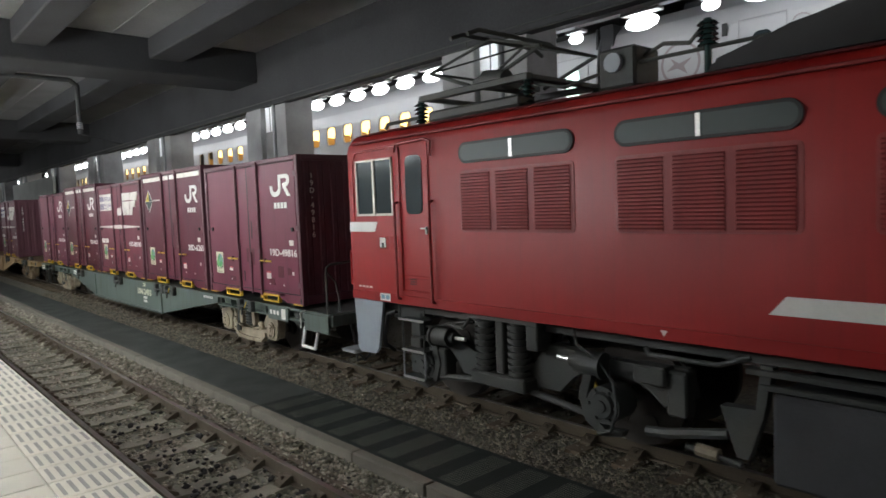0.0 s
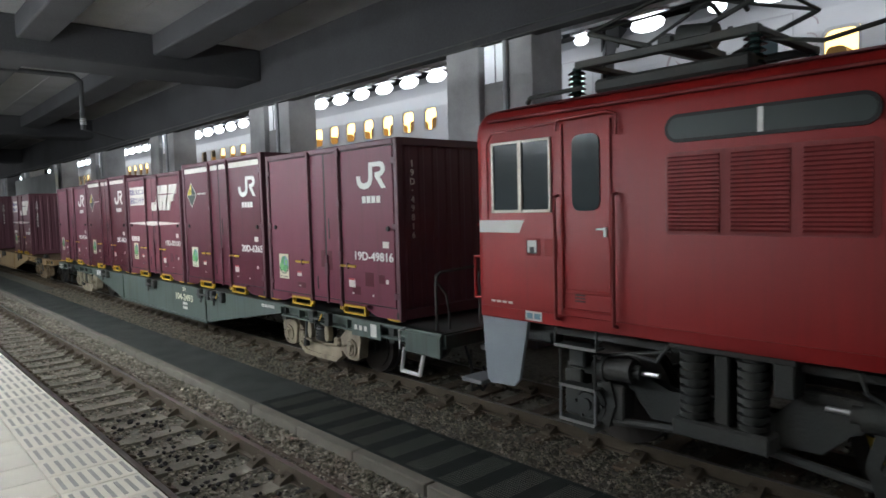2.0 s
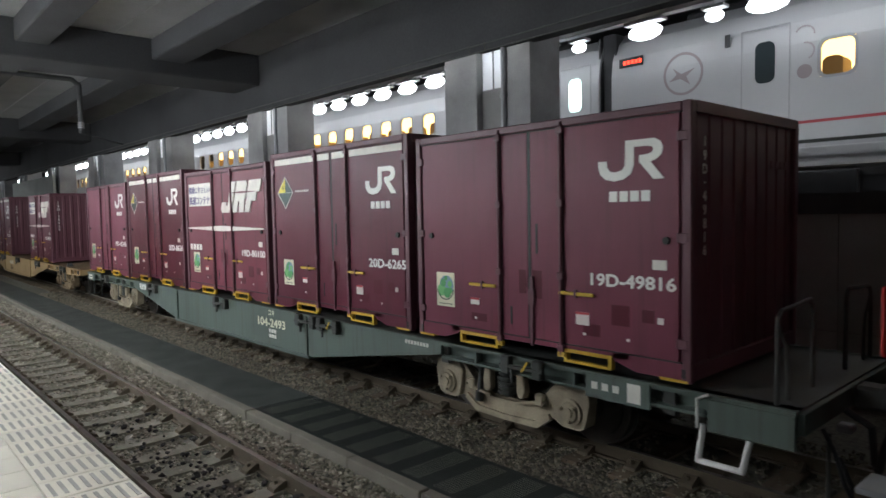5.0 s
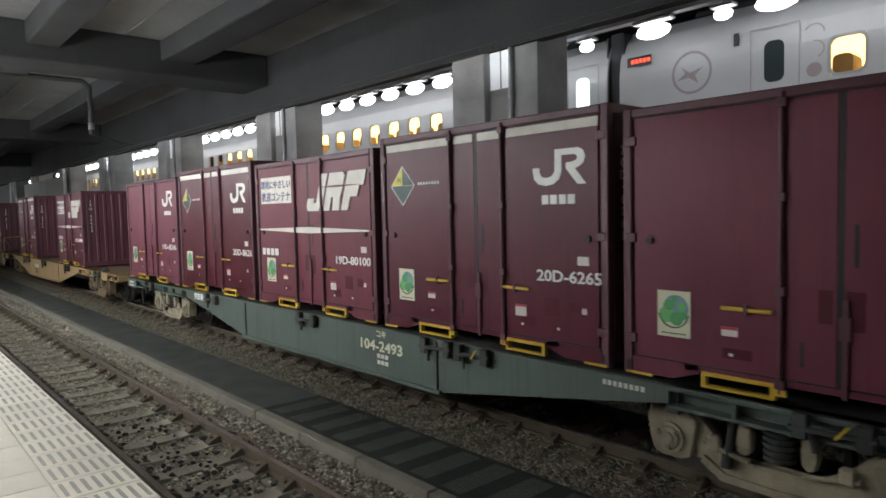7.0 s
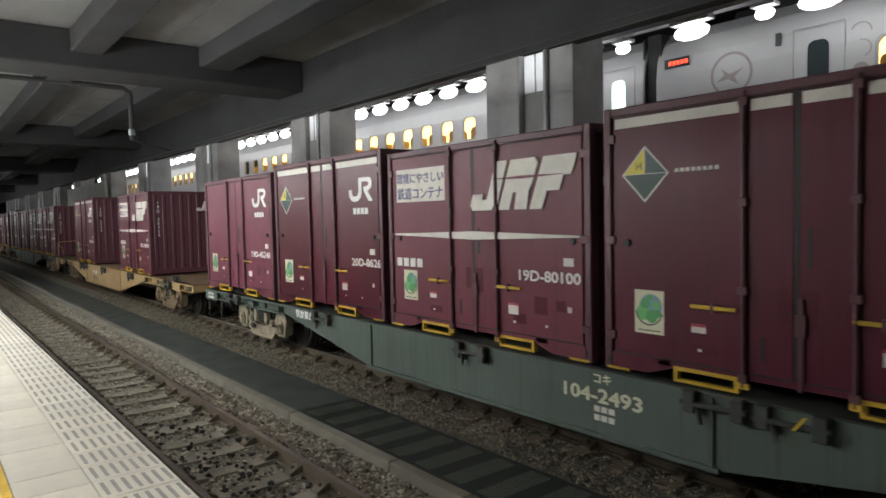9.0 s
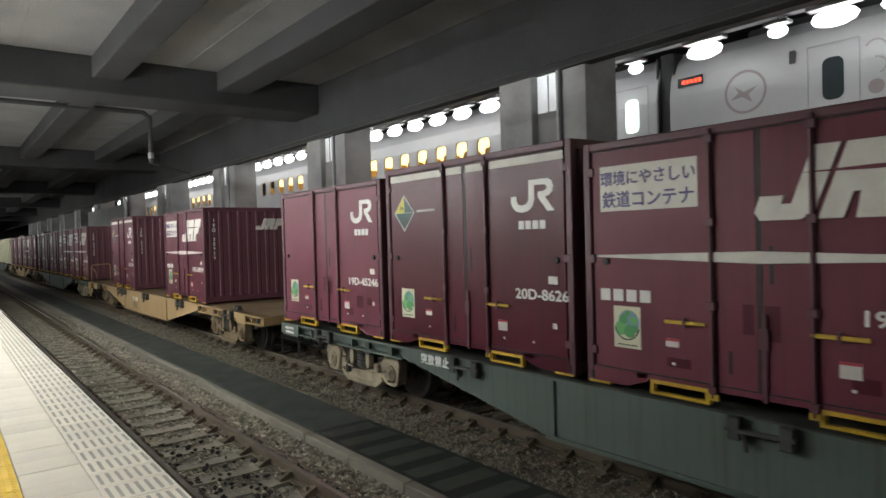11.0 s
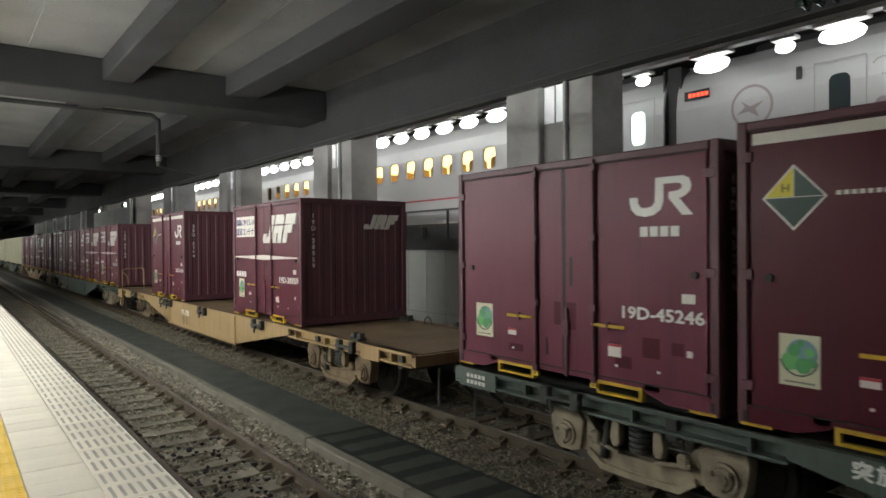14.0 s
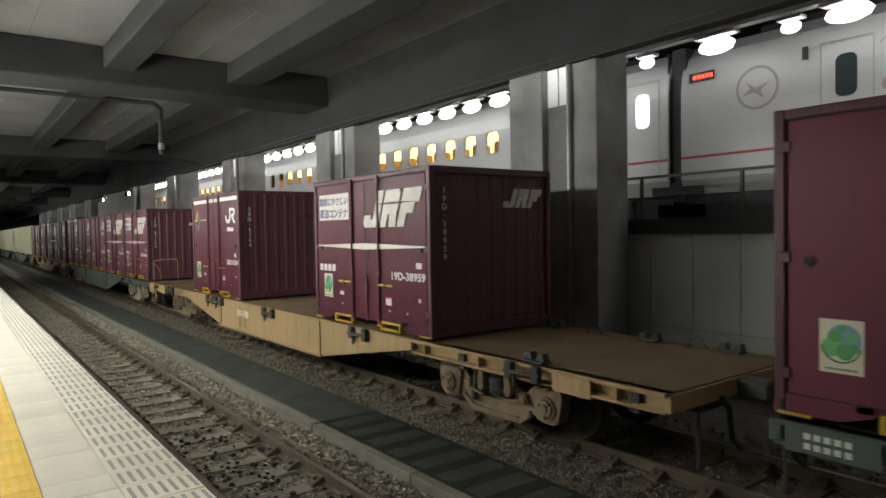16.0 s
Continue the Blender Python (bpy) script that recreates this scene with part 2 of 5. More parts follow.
# ---- mesh helpers ----
def box(bm, x0, x1, y0, y1, z0, z1, bevel=0.0):
    vs = [bm.verts.new((x, y, z)) for z in (z0, z1) for x, y in ((x0, y0), (x1, y0), (x1, y1), (x0, y1))]
    fs = [bm.faces.new([vs[i] for i in f]) for f in ((3, 2, 1, 0), (4, 5, 6, 7), (0, 1, 5, 4), (1, 2, 6, 5), (2, 3, 7, 6), (3, 0, 4, 7))]
    if bevel:
        bmesh.ops.bevel(bm, geom=list({e for f in fs for e in f.edges}), offset=bevel, segments=1, affect="EDGES")


def prism(bm, points, axis, a, b):
    """A flat outline, extruded from a to b along the named axis. The outline lies in the other two axes, in order."""
    def at(p, k):
        return {"x": (k, p[0], p[1]), "y": (p[0], k, p[1]), "z": (p[0], p[1], k)}[axis]
    lo, hi = [bm.verts.new(at(p, a)) for p in points], [bm.verts.new(at(p, b)) for p in points]
    n = len(points)
    bm.faces.new(lo)
    bm.faces.new(hi[::-1])
    for i in range(n):
        bm.faces.new((lo[(i + 1) % n], lo[i], hi[i], hi[(i + 1) % n]))


def rod(bm, p, q, r, sides=8, r2=None):
    p, q = Vector(p), Vector(q)
    m = Matrix.Translation((p + q) / 2) @ (q - p).to_track_quat("Z", "Y").to_matrix().to_4x4()
    bmesh.ops.create_cone(bm, cap_ends=True, segments=sides, radius1=r, radius2=r if r2 is None else r2, depth=(q - p).length, matrix=m)


def bar(bm, points, r, sides=8):
    for p, q in zip(points, points[1:]):
        rod(bm, p, q, r, sides)
    for p in points[1:-1]:
        bmesh.ops.create_icosphere(bm, subdivisions=1, radius=r * 1.05, matrix=Matrix.Translation(p))


def pill(y0, y1, z0, z1, r, n=6):
    """A rounded rectangle in (y, z)."""
    out = []
    for cy, cz, a0 in ((y1 - r, z1 - r, 0), (y0 + r, z1 - r, 90), (y0 + r, z0 + r, 180), (y1 - r, z0 + r, 270)):
        for k in range(n + 1):
            a = radians(a0 + 90 * k / n)
            out.append((cy + r * math.cos(a), cz + r * math.sin(a)))
    return out


def disc(cy, cz, r, n=20):
    return [(cy + r * math.cos(2 * math.pi * k / n), cz + r * math.sin(2 * math.pi * k / n)) for k in range(n)]


def part(name, bm, mat, parent=None, label="", smooth=False):
    me = bpy.data.meshes.new(name)
    bmesh.ops.recalc_face_normals(bm, faces=bm.faces)
    bm.to_mesh(me)
    bm.free()
    me.materials.append(mat)
    if smooth:
        for p in me.polygons:
            p.use_smooth = True
        me.set_sharp_from_angle(angle=radians(38))
    ob = new(name, me)
    ob.parent = parent
    if label:
        ob["label"] = label
    return ob


def made(name, mat, parent, *boxes, label="", bevel=0.0):
    bm = bmesh.new()
    for b in boxes:
        box(bm, *b, bevel=bevel)
    return part(name, bm, mat, parent, label)


def each(name, mat, parent, *boxes, label="", bevel=0.0):
    return [made(name, mat, parent, b, label=label, bevel=bevel) for b in boxes]


def flat(name, mat, parent, outlines, x, thick=0.004, label=""):
    """Flat shapes that stand proud of a side face at x, facing -x."""
    bm = bmesh.new()
    for o in outlines:
        prism(bm, o, "x", x - thick, x)
    return part(name, bm, mat, parent, label)


def lettering(name, text, size, mat, parent, m, label="", spread=1.0, bold=0.0, wide=1.0):
    """Writing in the built-in font, turned into a mesh. m: the pose of its lower middle; it lies in m's xy plane."""
    cu = bpy.data.curves.new(name, "FONT")
    cu.body, cu.size, cu.align_x, cu.extrude, cu.space_character, cu.resolution_u = text, size, "CENTER", 0.002, spread, 3
    ob = new(name, cu)
    me = bpy.data.meshes.new_from_object(ob.evaluated_get(bpy.context.evaluated_depsgraph_get()))
    bpy.data.objects.remove(ob)
    bpy.data.curves.remove(cu)
    if bold:
        bm = bmesh.new()
        for k, (dx, dy) in enumerate(((0, 0), (bold, 0), (-bold, 0), (0, bold), (0, -bold))):
            n0 = len(bm.verts)
            bm.from_mesh(me)
            bm.verts.ensure_lookup_table()
            for v in bm.verts[n0:]:
                v.co += Vector((dx, dy, 0.0003 * k))
        bm.to_mesh(me)
        bm.free()
    me.transform(m @ Matrix.Diagonal((wide, 1, 1, 1)))
    me.materials.clear()
    me.materials.append(mat)
    out = new(name, me)
    out.parent = parent
    if label:
        out["label"] = label
    return out


def side(x, y, z):
    """The pose of writing on a face that looks towards -x, read along -y."""
    return Matrix.Translation((x, y, z)) @ Matrix(((0, 0, -1, 0), (-1, 0, 0, 0), (0, 1, 0, 0), (0, 0, 0, 1)))


def thing(name, label, category, group="", at=(0, 0, 0), kind=""):
    ob = new(name)
    ob.location = at
    return tagged(ob, label, category, group, kind)


# ---- large structure ----
EDGE = 1.14   # platform edge
PZ = 1.1      # platform height
XC = 6.679    # centre of the freight track
NC = 2.6      # centre of the near track

ground = made("ground", BALLAST, None, (-12, 40, -70, 260, -0.6, -0.19))
tagged(ground, "dark grey crushed-stone ballast bed between station tracks", "ground", kind="structure")


def track(xc, y0, y1, label, sleeper_mat, step, phase):
    top = thing("railway_track", label, "railway track", kind="structure")
    for sx in (-0.5665, 0.5665):
        bm = bmesh.new()
        x = xc + sx
        box(bm, x - 0.062, x + 0.062, y0, y1, -0.15, -0.13)
        box(bm, x - 0.01, x + 0.01, y0, y1, -0.13, -0.035)
        box(bm, x - 0.031, x + 0.031, y0, y1, -0.035, -0.004)
        rail = part("rail", bm, RUST, top, "rusty steel rail")
        made("rail_head", RAILHEAD, rail, (x - 0.026, x + 0.026, y0, y1, -0.004, 0.0), label="worn shiny running surface")
    bm = bmesh.new()
    prism(bm, [(-1.0, -0.33), (1.0, -0.33), (0.98, -0.14), (0.35, -0.145), (0.25, -0.155), (-0.25, -0.155), (-0.35, -0.145), (-0.98, -0.14)], "y", -0.11, 0.11)
    me = None
    clip = None
    n = int((y1 - y0) / step)
    for i in range(min(n, 150)):
        y = y0 + phase + i * step
        if me is None:
            s = part("sleeper", bm, sleeper_mat, top)
            me = s.data
            b2 = bmesh.new()
            for sx in (-0.5665, 0.5665):
                for k in (-1, 1):
                    prism(b2, [(sx + k * 0.03, -0.16), (sx + k * 0.03, -0.06), (sx + k * 0.065, -0.06), (sx + k * 0.17, -0.115), (sx + k * 0.19, -0.16)], "y", -0.07, 0.07)
                    rod(b2, (sx + k * 0.11, 0, -0.11), (sx + k * 0.115, 0, -0.055), 0.02, 6)
            c = part("rail_clip", b2, RUST, s, "rusty rail fastenings")
            clip = c.data
        else:
            s, c = new("sleeper", me), new("rail_clip", clip)
            s.parent, c.parent = top, s
        s.location = (xc + random.uniform(-0.015, 0.015), y + random.uniform(-0.02, 0.02), 0)
        s.rotation_euler = (0, 0, random.uniform(-0.012, 0.012))
    return top


track(NC, -6, 120, "near railway track with concrete sleepers in grey ballast", SLEEPER, 0.62, 0.1)
track(XC, -8, 150, "freight railway track with rusty rails and brown sleepers", SLEEPERBROWN, 0.6, 0.3)

# a low guard angle outside the near track
bm = bmesh.new()
box(bm, 3.40, 3.43, -6, 120, -0.2, -0.115)
box(bm, 3.43, 3.5, -6, 120, -0.15, -0.135)
tagged(part("guard_angle", bm, RUST), "rusty steel angle lying along the sleeper ends", "trackside angle", kind="structure")

# kerb and dark walkway between the tracks
kerb = thing("kerb", "old grey concrete kerb blocks along the walkway", "kerb", kind="structure")
me = None
for i in range(80):
    if me is None:
        me = made("kerb_block", KERB, kerb, (0, 0.14, 0.006, 1.194, -0.32, -0.02), bevel=0.012)
        k, me = me, me.data
    else:
        k = new("kerb_block", me)
        k.parent = kerb
    k.location = (3.84 + random.uniform(-0.006, 0.006), -5 + i * 1.2, random.uniform(-0.006, 0.006))
walkway = made("walkway", WALKWAY, None, (3.985, 4.9, -6, 100, -0.3, -0.045))
tagged(walkway, "dark smooth rubber-sheeted walkway between the tracks", "walkway", kind="structure")

# platform
platform = made("platform", GROUT, None, (-9, EDGE - 0.02, -30, 150, 0.0, PZ - 0.02), (-9, EDGE - 0.35, -30, 150, -0.5, 0.0))
tagged(platform, "pale station platform slab with a sharp edge", "platform", kind="structure")

# ceiling slab, and the long and cross beams under it, coloured dark for their shade
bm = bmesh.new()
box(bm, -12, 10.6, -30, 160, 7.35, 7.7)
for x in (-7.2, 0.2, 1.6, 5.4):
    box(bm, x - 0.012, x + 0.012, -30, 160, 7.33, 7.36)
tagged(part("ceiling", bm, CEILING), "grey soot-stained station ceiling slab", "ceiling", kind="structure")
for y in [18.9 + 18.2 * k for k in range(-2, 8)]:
    tagged(made("ceiling_beam", BEAM, None, (-12, 9.4, y - 0.55, y + 1.1, 6.45, 7.348), bevel=0.03), "concrete cross beam under the ceiling, its shade put into the dark colour", "beam", "ceiling beams", kind="structure")
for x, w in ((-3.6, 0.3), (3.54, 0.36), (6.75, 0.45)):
    tagged(made("ceiling_beam", BEAM, None, (x - w, x + w, -30, 160, 6.8, 7.345), bevel=0.03), "concrete beam along the tracks, its shade put into the dark colour", "beam", "ceiling beams", kind="structure")
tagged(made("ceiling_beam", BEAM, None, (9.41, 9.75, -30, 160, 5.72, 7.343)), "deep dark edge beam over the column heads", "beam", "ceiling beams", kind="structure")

# columns beside the raised line
COLS = [0.2 + 9.1 * k for k in range(12)]


def column(y):
    top = thing("column", "grey concrete column with a wider head and a thin drain pipe", "column", "columns beside the raised line", kind="structure")
    made("shaft", COLUMN, top, (9.45, 10.2, y, y + 0.95, -0.5, 6.15), bevel=0.02)
    made("upper_shaft", CONCRETE, top, (9.5, 10.1, y + 0.12, y + 0.75, 6.15, 7.4))
    made("pilaster", COLUMN, top, (9.6, 10.5, y - 1.25, y - 0.6, -0.5, 7.0), bevel=0.015)
    made("infill_wall", CONCRETE, top, (9.6, 9.68, y - 0.6, y, -0.5, 4.98))
    pane = made("light_pane", FROSTED, top, (9.62, 9.63, y - 0.6, y, 4.98, 5.76), label="frosted pane lit from behind")
    made("mullion", STEEL, pane, (9.6, 9.64, y - 0.31, y - 0.29, 4.98, 5.76))
    # hidden glowing rod, added only to make the pane bright
    bm = bmesh.new()
    rod(bm, (9.95, y - 0.55, 5.6), (9.95, y - 0.05, 5.6), 0.025, 8)
    part("pane_tube", bm, PANEFILL, top, "hidden glowing rod added to brighten the frosted pane")
    bm = bmesh.new()
    rod(bm, (9.56, y - 0.62, -0.4), (9.56, y - 0.62, 6.6), 0.055, 10)
    for z in (1.2, 3.0, 4.8):
        rod(bm, (9.56, y - 0.62, z - 0.03), (9.56, y - 0.62, z + 0.03), 0.075, 10)
    part("drain_pipe", bm, STEEL, top, "grey drain pipe")
    return top


for y in COLS:
    column(y)

# raised line: retaining wall, slab edge and railing
wall = made("wall_east", CONCRETE, None, (10.72, 11.0, -30, 160, -0.5, 2.45))
tagged(wall, "grey retaining wall under the raised line", "wall", kind="structure")
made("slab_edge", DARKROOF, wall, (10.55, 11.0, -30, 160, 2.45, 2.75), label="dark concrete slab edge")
for i in range(46):
    k = made("wall_panel", WALLPANEL, wall, (10.69, 10.72, -4 + i * 0.9, -4 + i * 0.9 + 0.885, 0.72, 2.44))
    k = made("wall_panel", WALLPANEL, wall, (10.69, 10.72, -4 + i * 0.9, -4 + i * 0.9 + 0.885, -0.3, 0.705))
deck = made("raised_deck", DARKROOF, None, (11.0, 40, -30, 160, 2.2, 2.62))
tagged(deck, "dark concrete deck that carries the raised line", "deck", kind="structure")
rail = thing("railing", "thin dark steel railing along the raised line", "railing", kind="structure")
bm = bmesh.new()
box(bm, 10.6, 10.65, -30, 120, 3.5, 3.55)
part("top_rail", bm, DARKSTEEL, rail)
made("middle_rail", DARKSTEEL, rail, (10.61, 10.64, -30, 120, 3.1, 3.13))
for i in range(40):
    made("post", DARKSTEEL, rail, (10.6, 10.65, -8.2 + i * 2.0, -8.15 + i * 2.0, 2.75, 3.5))
# far side of the raised station: ceiling, beam and back wall
hall = made("hall_ceiling", HALL, None, (10.6, 30, -30, 160, 8.2, 8.4))
tagged(hall, "pale ceiling over the far platform", "ceiling", kind="structure")
back = made("wall_far", HALL, None, (26, 26.3, -30, 160, 2.6, 8.2))
tagged(back, "grey far wall of the raised platform", "wall", kind="structure")
duct = made("cable_duct", TRAINWHITE, None, (11.2, 11.4, -30, 120, 6.11, 6.22))
tagged(duct, "pale cable duct that carries the lamps beside the raised line", "cable duct", kind="structure")
made("wall_end", CONCRETE, None, (-12, 40, 160, 160.3, -0.6, 9)), made("wall_end", CONCRETE, None, (-12, 40, -30.3, -30, -0.6, 9)), made("wall_west", CONCRETE, None, (-12.3, -12, -30, 160, -0.6, 8))
for ob in [o for o in scene.objects if o.name.startswith(("wall_end", "wall_west"))]:
    tagged(ob, "plain dark concrete wall that closes the station hall", "wall", kind="structure")


# ---- the white train on the raised line ----
def tube_lamp(x, y, z, glow_mat, length, r, label, group):
    top = thing("tube_lamp", label, "lamp", group, (x, y, z))
    made("housing", TRAINWHITE, top, (-0.11, 0.11, -length / 2 - 0.03, length / 2 + 0.03, r + 0.01, r + 0.06))
    bm = bmesh.new()
    if r < 0.1:
        rod(bm, (0, -length / 2, 0), (0, length / 2, 0), r, 8)
    else:
        # oversized ellipsoid: the lamp's glare is built into its shape
        bmesh.ops.create_icosphere(bm, subdivisions=2, radius=1.0, matrix=Matrix.Diagonal((r, length / 2, r, 1)))
    part("tube", bm, glow_mat, top, "glowing white tube" if r < 0.1 else "glowing white ellipsoid as wide as the lamp's glare", True)
    bm = bmesh.new()
    rod(bm, (0, 0, r + 0.06), (0, 0, 0.5 if r < 0.1 else 0.24), 0.012, 6)
    part("hanger", bm, STEEL, top)
    return top


FAR = [-8.0, -5.9, -4.3, -2.1, -0.4, 1.7, 2.9, 4.9, 6.31, 9.45, 12.91, 14.5, 16.2]
FAR += [17.88 + 1.56 * k for k in range(34)] + [74.0 + 5 * k for k in range(14)]
lamp = None
for y in FAR:
    if lamp is None:
        lamp = tube_lamp(11.3, y * 0.706, 5.875, TUBE, 0.72, 0.15, "bright lamp over the far platform, swollen to the size of its glare", "lamps over the far platform")
    else:
        copy_thing(lamp, pose(11.3, y * 0.706, 5.875))
small = tube_lamp(11.3, 5.34, 5.875, TUBE, 0.34, 0.105, "small bright lamp over the far platform, swollen to the size of its glare", "lamps over the far platform")
copy_thing(small, pose(11.3, 8.17, 5.875))
near = tube_lamp(-0.9, 10.0, 4.6, NEARTUBE, 2.3, 0.06, "long bright tube lamp over the near platform", "tube lamps over the near platform")
for y in (13.2, 16.4, 19.6, 22.8, 28.0, 34.0, 60.0, 68.0, 76.0, 84.0, 92.0, 100.0):
    copy_thing(near, pose(-0.9, y, 4.6))
for y in (8.4, 11.6, 14.8, 18.0, 21.2, 27.0, 64.0, 80.0, 96.0, -14.0):
    copy_thing(near, pose(-3.8, y, 4.6))


# unseen lamps, added to brighten the platform edge; the sides spare the train
def boxed_lamp(y):
    top = thing("boxed_lamp", "unseen boxed tube lamp added to brighten the platform edge", "lamp", "boxed lamps over the near platform", (-0.9, y, 4.3))
    made("housing", TRAINWHITE, top, (-0.12, 0.12, -1.2, 1.2, 0.07, 0.1), (-0.12, -0.11, -1.2, 1.2, -0.12, 0.07), (0.11, 0.12, -1.2, 1.2, -0.12, 0.07), label="white box sides that keep the tube's light off the train")
    bm = bmesh.new()
    rod(bm, (0, -1.15, 0), (0, 1.15, 0), 0.05, 8)
    part("tube", bm, DOWNTUBE, top, "glowing white tube")
    made("hanger", STEEL, top, (-0.015, 0.015, -0.015, 0.015, 0.1, 0.85))
    return top


boxed = boxed_lamp(1.2)
for y in (4.4, 7.6, -2.0):
    copy_thing(boxed, pose(-0.9, y, 4.3))
beam = made("lamp_rail", STEEL, None, (-0.95, -0.85, -4, 104, 5.1, 5.16), (-3.85, -3.75, -24, 100, 5.1, 5.16))
tagged(beam, "grey steel rails that carry the tube lamps", "lamp rail", kind="structure")
for y in range(2, 66, 8):
    for x in (-0.9, -3.8):
        tagged(made("rail_hanger", STEEL, None, (x - 0.02, x + 0.02, y - 0.02, y + 0.02, 5.16, 7.4)), "thin steel hanger rod under the ceiling", "hanger", kind="structure")


def white_car(y0, y1, windows, doors, label):
    car = thing("passenger_car", label, "train car", "cars of the white train", (12.2, y0, 2.75))
    ln = y1 - y0
    p = [(0.12, 0.5), (0.0, 0.8), (0.0, 1.95), (0.0, 2.58), (0.05, 2.95), (0.2, 3.3), (0.5, 3.56), (1.0, 3.68), (1.69, 3.72),
               (2.38, 3.68), (2.88, 3.56), (3.18, 3.3), (3.33, 2.95), (3.38, 2.5), (3.38, 0.75), (3.26, 0.25)]
    holes = sorted(windows)
    # shell without the near window band, then the band's piers
    bm = bmesh.new()
    prism(bm, [(0.12, 0.5), (0.0, 0.8), (0.0, 1.97), (0.06, 1.97), (0.06, 0.8), (0.16, 0.5)], "y", 0, ln)
    prism(bm, p[3:] + [(3.2, 0.3), (3.3, 0.8), (3.3, 2.9), (2.8, 3.45), (1.69, 3.62), (0.55, 3.46), (0.26, 3.24), (0.11, 2.93), (0.06, 2.58)], "y", 0, ln)
    edges = [0.0]
    for w in holes:
        edges += [w - 0.27, w + 0.27]
    edges.append(ln)
    for a, b in zip(edges[::2], edges[1::2]):
        box(bm, 0, 0.06, a, b, 1.97, 2.58)
    part("body", bm, TRAINWHITE, car)
    made("floor", DARKROOF, car, (0.2, 3.2, 0, ln, 0.3, 0.5))
    each("end_wall", DARKROOF, car, (0.1, 3.2, 0.02, 0.06, 0.5, 3.5), (0.1, 3.2, ln - 0.06, ln - 0.02, 0.5, 3.5))
    if holes:
        # one glowing panel gives the cabin light seen through the windows
        made("cabin_lining", CABIN, car, (0.9, 0.93, holes[0] - 0.6, holes[-1] + 0.6, 1.3, 3.1), label="warm self-glowing panel in place of a lamp-lit cabin")
    for w in holes:
        bm = bmesh.new()
        prism(bm, pill(w + 0.02, w + 0.34, 0.9, 2.36, 0.1, 3), "x", 0.35, 0.8)
        part("seat", bm, SEAT, car, "brown seat back behind the window")
        bm = bmesh.new()
        outer, inner = pill(w - 0.3, w + 0.3, 1.94, 2.61, 0.15, 5), pill(w - 0.255, w + 0.255, 1.985, 2.565, 0.13, 5)
        n = len(outer)
        ov, iv = [bm.verts.new((-0.006, *q)) for q in outer], [bm.verts.new((-0.006, *q)) for q in inner]
        od, idp = [bm.verts.new((0.05, *q)) for q in outer], [bm.verts.new((0.05, *q)) for q in inner]
        for i in range(n):
            j = (i + 1) % n
            bm.faces.new((ov[i], ov[j], iv[j], iv[i]))
            bm.faces.new((iv[i], iv[j], idp[j], idp[i]))
            bm.faces.new((od[j], od[i], ov[i], ov[j]))
        part("window_frame", bm, TRAINGREY, car, "thin rounded window frame")
    made("belt", STRIPE, car, (-0.004, 0.0, 0.0, ln, 1.22, 1.27), label="thin dark red belt line")
    made("lower_panel", TRAINGREY, car, (-0.003, 0.0, 0.0, ln, 0.82, 0.92))
    for d, lit in doors:
        bm = bmesh.new()
        for a in ((d - 0.42, d - 0.4), (d + 0.4, d + 0.42)):
            box(bm, -0.008, 0, *a, 0.98, 2.95)
        box(bm, -0.008, 0, d - 0.42, d + 0.42, 2.95, 2.975)
        door = part("door", bm, TRAINGREY, car, "recessed door outline")
        flat("door_window", VESTIBULE if lit else CABGLASS, door, [pill(d - 0.17, d + 0.17, 2.0, 2.72, 0.12)], -0.009, 0.004)
        made("vent_plate", DARKROOF, car, (-0.006, 0, d + 0.62, d + 0.72, 2.75, 2.98))
    each("roof_equipment", DARKROOF, car, (0.9, 2.5, 1.2, 4.4, 3.6, 3.82), (0.9, 2.5, ln - 4.6, ln - 1.2, 3.6, 3.82), bevel=0.05)
    # continuous dark box, added to stop light passing under the car
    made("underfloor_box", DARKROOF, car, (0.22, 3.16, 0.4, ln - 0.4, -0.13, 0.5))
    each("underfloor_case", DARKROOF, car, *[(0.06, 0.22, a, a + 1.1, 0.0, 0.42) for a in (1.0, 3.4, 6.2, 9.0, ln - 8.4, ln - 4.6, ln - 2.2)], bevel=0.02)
    return car


car_a = white_car(8.32, 33.0, [5.61 + 0.98 * k for k in range(17)], [(0.62, True), (23.9, False)], "white passenger car with lit rounded windows and a lit door")
car_b = white_car(-16.7, 8.0, [20.4 - 0.98 * k for k in range(17)], [(21.55, False), (0.9, False)], "white passenger car with a round grey emblem and warm lit windows")
car_c = white_car(33.3, 58.0, [3.2 + 0.98 * k for k in range(18)], [(0.7, False), (23.9, False)], "white passenger car with a row of warm lit windows")
for y in (8.0, 33.0):
    gang = made("gangway", DARKROOF, None, (12.35, 15.4, y, y + 0.3, 3.1, 6.3), (12.25, 12.5, y - 0.45, y + 0.75, 3.25, 3.5))
    tagged(gang, "dark rubber gangway bellows between the white cars", "gangway")
# marks on the white cars
flat("display", BLACK, car_b, [[(24.5, 2.75), (23.95, 2.75), (23.95, 2.94), (24.5, 2.94)]], -0.002, 0.012, "black destination display")
flat("display_lettering", LEDRED, car_b, [[(24.4 - 0.09 * k, 2.81), (24.34 - 0.09 * k, 2.81), (24.34 - 0.09 * k, 2.88), (24.4 - 0.09 * k, 2.88)] for k in range(5)], -0.015, 0.002, "glowing red display writing")
bm = bmesh.new()
